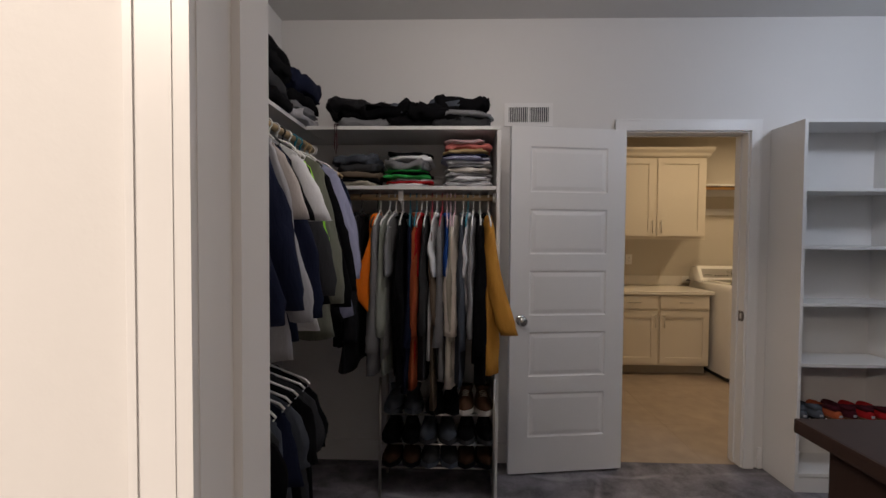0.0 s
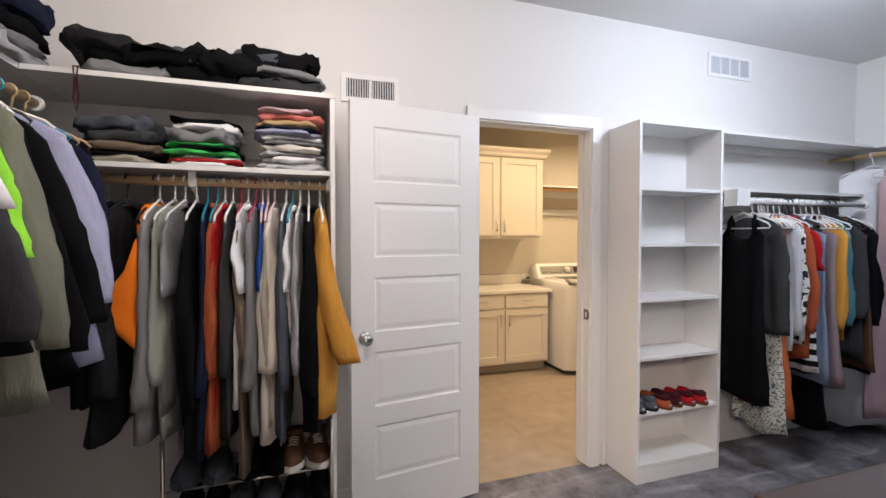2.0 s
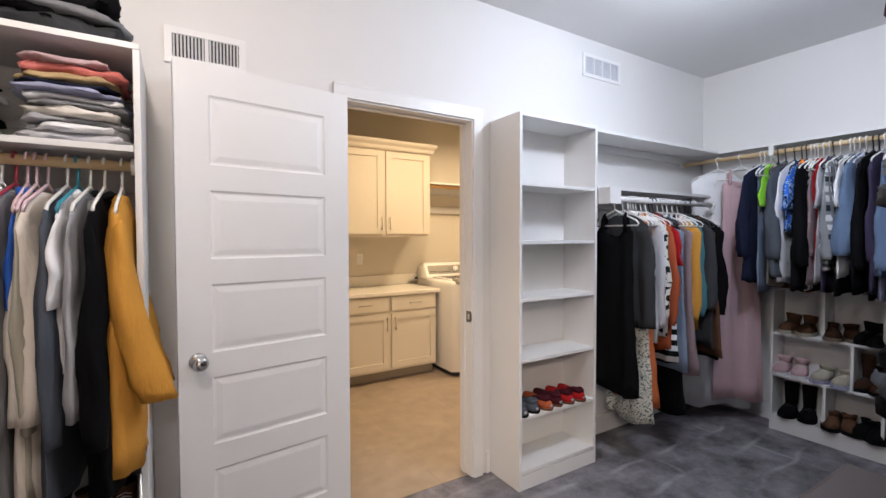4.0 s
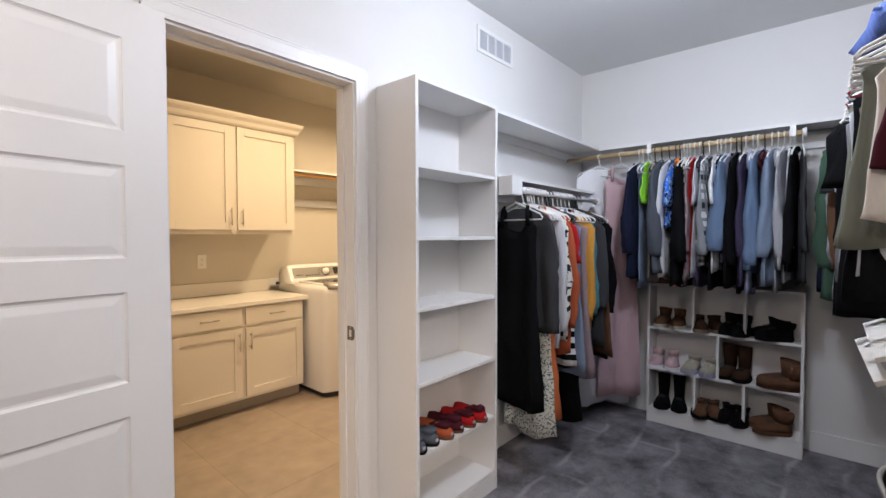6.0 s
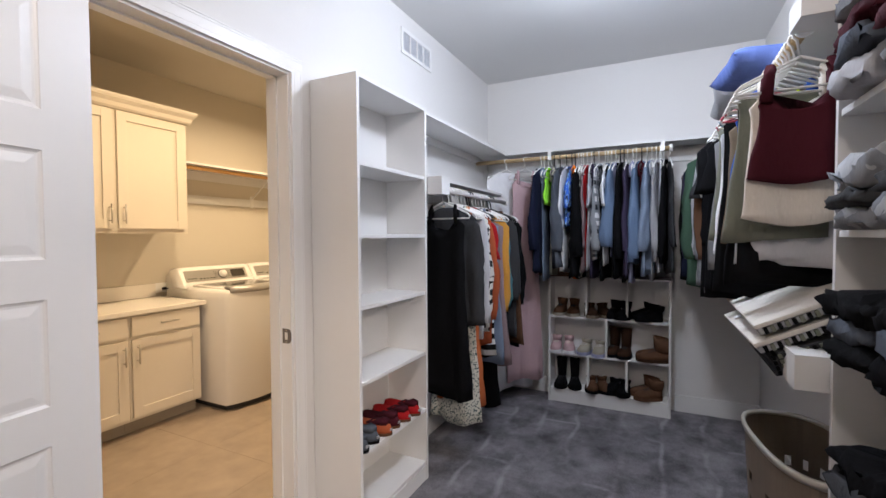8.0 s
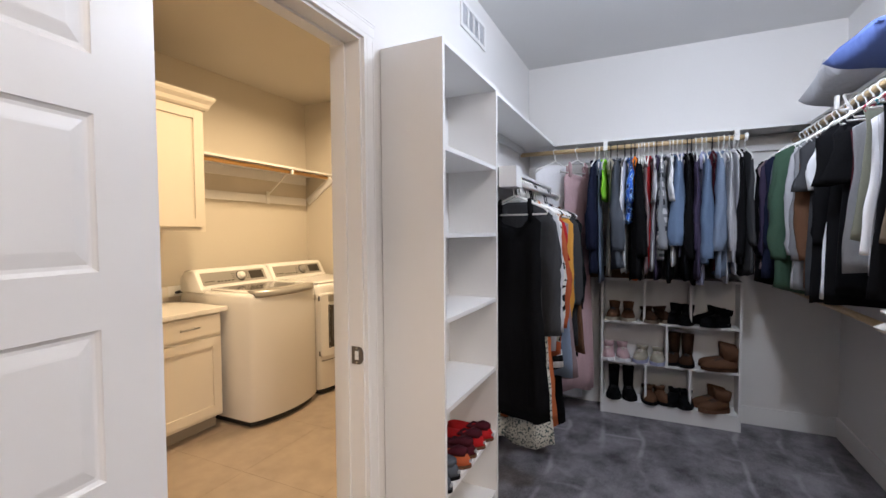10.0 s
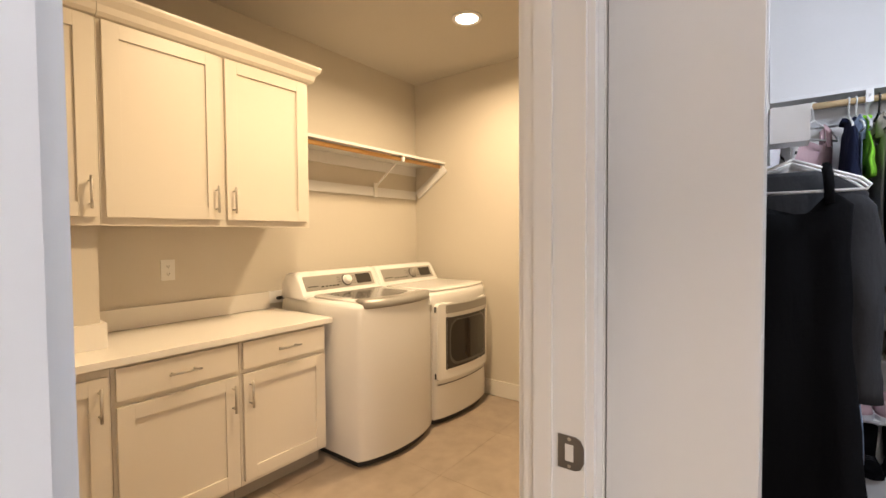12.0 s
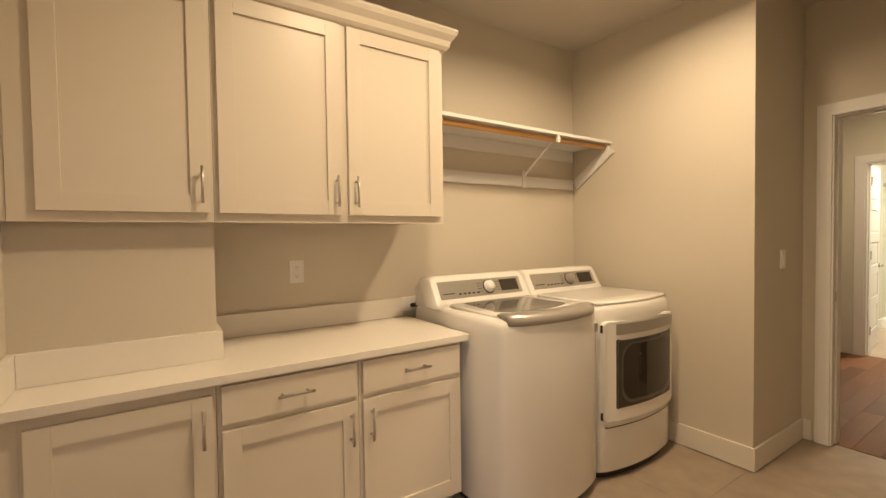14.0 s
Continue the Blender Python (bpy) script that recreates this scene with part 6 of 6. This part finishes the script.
r = thing("wooden_tray", "low brown wooden tray on top of the white cubby", "tray", 5.155, 4.30, CT)
part("base", cuboid(-0.075, 0.075, -0.20, 0.13, 0.0005, 0.012, 0.002), TRAYWOOD, r)
for q in ((-0.078, -0.066, -0.20, 0.13), (0.066, 0.078, -0.20, 0.13), (-0.066, 0.066, -0.20, -0.188), (-0.066, 0.066, 0.118, 0.13)):
    part("side", cuboid(q[0], q[1], q[2], q[3], 0.0125, 0.075, 0.002), TRAYWOOD, r)

# ---- metal shoe rack ----
r = thing("shoe_rack", "grey metal tube shoe rack with three tiers under the clothes", "shoe rack", 0.965, 4.66, 0)
for xx in (-0.305, 0.305):
    for yy in (-0.13, 0.13):
        bm = bmesh.new()
        tube(bm, [(xx, yy, 0.0), (xx, yy, 0.66)], 0.008, 8)
        part("post", bm, STEEL, r, "", True)
for zz in (0.17, 0.30, 0.46):
    bm = bmesh.new()
    for yy in (-0.125, -0.075, -0.025, 0.025, 0.075, 0.125):
        tube(bm, [(-0.303, yy, zz), (0.303, yy, zz)], 0.005, 6)
    part("tier", bm, STEEL, r, "", True)
G = "shoes on the metal rack"
pair("sneaker", "slate", "slate", 0.78, 4.64, 0.466, -90, L=0.26, group=G)
pair("shoe", "black", "black", 1.0, 4.64, 0.466, -88, gap=0.09, L=0.26, group=G)
pair("sneaker", "brown", "ivory", 1.17, 4.64, 0.466, -92, gap=0.10, L=0.25, group=G)
pair("sneaker", "black", "black", 0.77, 4.64, 0.306, -90, L=0.26, group=G)
pair("sneaker", "slate", "charcoal", 0.97, 4.64, 0.306, -90, L=0.26, group=G)
pair("sneaker", "black", "charcoal", 1.18, 4.64, 0.306, -90, L=0.26, group=G)
pair("shoe", "darkbrown", "black", 0.77, 4.64, 0.176, -90, L=0.25, group=G)
pair("sneaker", "charcoal", "slate", 0.98, 4.64, 0.176, -90, L=0.25, group=G)
pair("shoe", "darkbrown", "black", 1.18, 4.64, 0.176, -90, L=0.25, group=G)


# ---- pillows, boards, basket ----
def cushion(name, label, col, x, y, z, w, d, h, m, seed):
    e = thing(name, label, "pillow", x, y, z)
    e.matrix_world = Matrix.Translation((x, y, z)) @ m
    bm = bmesh.new()
    rng = random.Random(seed)
    ph = rng.uniform(0, 6)
    n = 16
    for s in (1, -1):
        rows = []
        for i in range(n + 1):
            row = []
            for j in range(n + 1):
                u, v = -1 + 2 * i / n, -1 + 2 * j / n
                pull = 1 - 0.10 * (1 - abs(u)) * abs(v) ** 2 - 0.10 * (1 - abs(v)) * abs(u) ** 2
                th = h / 2 * ((1 - u ** 4) * (1 - v ** 4)) ** 0.5 * (1 + 0.06 * math.sin(5 * u + 3 * v + ph))
                row.append(bm.verts.new((u * w / 2 * pull, v * d / 2 * pull, s * th)))
            rows.append(row)
        for i in range(n):
            for j in range(n):
                bm.faces.new((rows[i][j], rows[i + 1][j], rows[i + 1][j + 1], rows[i][j + 1]))
    bmesh.ops.remove_doubles(bm, verts=bm.verts, dist=0.0004)
    part("cover", bm, CLOTH[col], e, "", True)
    return e


cushion("pillow", "plump cornflower blue throw pillow on the shelf", "cornflower", 4.0, 3.09, 2.155, 0.40, 0.34, 0.13, pose(0, 0, 0, 4, 3, 8), 1)
cushion("pillow", "grey-white pillow in a loose cover on the shelf", "palegrey", 4.48, 3.07, 2.14, 0.55, 0.36, 0.16, pose(0, 0, 0, 8, 6, -4), 2)

r = thing("laundry_basket", "taupe plastic laundry basket with pale rim, standing on the carpet", "laundry basket", 3.42, 3.03, 0.0, 8)
BASKET = material("taupe_plastic", (0.16, 0.12, 0.085), 0.5, 0, 0.05, 8, 0.05, 60)
RIM = material("pale_plastic", (0.46, 0.43, 0.38), 0.45, 0, 0.03, 8, 0.03, 60)


def oval(u, z, k=1.0):
    a, b = (0.24 + 0.06 * z / 0.6) * k, (0.125 + 0.03 * z / 0.6) * k
    return Vector((math.copysign(abs(math.cos(u)) ** 0.7, math.cos(u)) * a, math.copysign(abs(math.sin(u)) ** 0.7, math.sin(u)) * b, z))


bm = bmesh.new()
n, HB = 48, 0.60
levels = [0.004, 0.10, 0.14, 0.20, 0.24, 0.30, 0.34, 0.40, 0.44, 0.50, HB]
rows = [[bm.verts.new(oval(2 * math.pi * k / n, z)) for k in range(n)] for z in levels]
for i in range(len(levels) - 1):
    for k in range(n):
        if i in (1, 3, 5, 7) and k % 3 == 1:
            continue
        bm.faces.new((rows[i][k], rows[i][(k + 1) % n], rows[i + 1][(k + 1) % n], rows[i + 1][k]))
bm.faces.new(rows[0])
basket_side = part("tub", bm, BASKET, r)
sol = basket_side.modifiers.new("thickness", "SOLIDIFY")
sol.thickness, sol.offset = 0.003, 0
bm = bmesh.new()
loft(bm, [[oval(2 * math.pi * k / n, HB + dz, kk) for k in range(n)] for kk, dz in ((1.0, 0.0), (1.05, -0.012), (1.06, 0.006), (1.04, 0.014), (0.985, 0.012), (0.98, 0.0), (1.0, 0.0))], True, False)
part("rim", bm, RIM, r, "pale rolled rim", True)

rug = thing("folded_rug", "dark ribbed rug folded over the lower rod", "rug", 3.33, 3.09, 1.05)
rug.matrix_world = Matrix.Translation((3.33, 3.095, 1.045)) @ pose(0, 0, 0, -24, 0, 0)
for k in range(4):
    part("fold", cuboid(-0.22 - k * 0.012, 0.22, -0.15, 0.13 - 0.01 * k, -0.075 + k * 0.02, -0.057 + k * 0.02, 0.006), CLOTH["charcoal"], rug)
    for q in range(15):
        part("rib", cuboid(-0.229 - k * 0.012, -0.2205 - k * 0.012, -0.14 + q * 0.018, -0.130 + q * 0.018, -0.072 + k * 0.02, -0.060 + k * 0.02, 0.0015), CLOTH["olive" if q % 2 else "black"], rug)
for z, dy, turn in ((1.068, 0.01, 1.5), (1.125, 0.0, -0.5)):
    r = thing("folded_mat", "white padded mat with dark ribbed sides on the rod", "mat", 3.38, 3.10, z, 0, "mats on the lower rod")
    r.matrix_world = Matrix.Translation((3.375, 3.10 + dy, z)) @ pose(0, 0, 0, -27, 0, turn)
    part("pad", cuboid(-0.285, 0.285, -0.17, 0.15, 0.014, 0.028, 0.004), CLOTH["ivory"], r)
    part("lining", cuboid(-0.28, 0.28, -0.165, 0.144, -0.008, 0.0135, 0.004), CLOTH["grey"], r)
    for k in range(15):
        part("rib", cuboid(-0.292, -0.2805, -0.16 + k * 0.020, -0.149 + k * 0.020, -0.008, 0.012, 0.0015), CLOTH["olive" if k % 2 else "black"], r)
part("care_label", cuboid(0.10, 0.135, 0.145, 0.17, -0.010, -0.0085, 0), CLOTH["white"], r, "white care label")


e = thing("drawstring", "dark red drawstring hanging over the edge of the top shelf", "cord", 0.415, 4.528, 2.0)
bm = bmesh.new()
tube(bm, [(0.0, 0.02, 0.012), (0.0, -0.004, 0.004), (0.004, -0.006, -0.05), (0.0, -0.005, -0.11), (0.008, -0.005, -0.15), (0.014, -0.005, -0.11), (0.012, -0.006, -0.04), (0.012, 0.0, 0.006), (0.012, 0.02, 0.012)], 0.003, 6)
part("cord", bm, CLOTH["maroon"], e, "", True)


# ---- floor pieces ----
def floor_pieces(name, parent, x0, x1, y0, y1, w, h, mat, gap, brick=False, top=-0.004):
    """Tiles or planks laid in rows along x, sharing one mesh for each size."""
    meshes = {}
    rng = random.Random(5)
    rows = int(math.ceil((y1 - y0) / h))
    for j in range(rows):
        xs = x0 - (rng.uniform(0.1, 0.9) * w if brick else 0)
        ya, yb = y0 + j * h + gap / 2, min(y1, y0 + (j + 1) * h) - gap / 2
        while xs < x1:
            a, b = max(x0, xs) + gap / 2, min(x1, xs + w) - gap / 2
            xs += w
            if b - a < 0.03 or yb - ya < 0.02:
                continue
            key = (round(b - a, 3), round(yb - ya, 3))
            if key not in meshes:
                ob = part(name, cuboid(-(b - a) / 2, (b - a) / 2, -(yb - ya) / 2, (yb - ya) / 2, -0.006, 0, 0.0006), mat, parent)
                meshes[key] = ob.data
            else:
                ob = new(name, meshes[key])
                ob.parent = parent
            ob.location = ((a + b) / 2, (ya + yb) / 2, top)


def vary_pieces(m, low, high):
    """Each piece takes its own tone."""
    n, l = m.node_tree.nodes, m.node_tree.links
    info, rng, mul = n.new("ShaderNodeObjectInfo"), n.new("ShaderNodeMapRange"), n.new("ShaderNodeHueSaturation")
    rng.inputs["To Min"].default_value, rng.inputs["To Max"].default_value = low, high
    l.new(info.outputs["Random"], rng.inputs["Value"])
    l.new(rng.outputs["Result"], mul.inputs["Value"])
    base = n["Principled BSDF"].inputs["Base Color"]
    l.new(base.links[0].from_socket, mul.inputs["Color"])
    l.new(mul.outputs["Color"], base)


vary_pieces(WOODFLOOR, 0.7, 1.35)
vary_pieces(CONCRETE, 0.99, 1.01)
floor_pieces("tile", floor_laundry, 2.0, LXE + 0.05, YN + 0.04, 7.36, 0.655, 0.58, CONCRETE, 0.0012)
floor_pieces("plank", floor_hall, LXE + 0.065, HX + 0.05, 4.2, 6.70, 1.15, 0.13, WOODFLOOR, 0.0015, True)
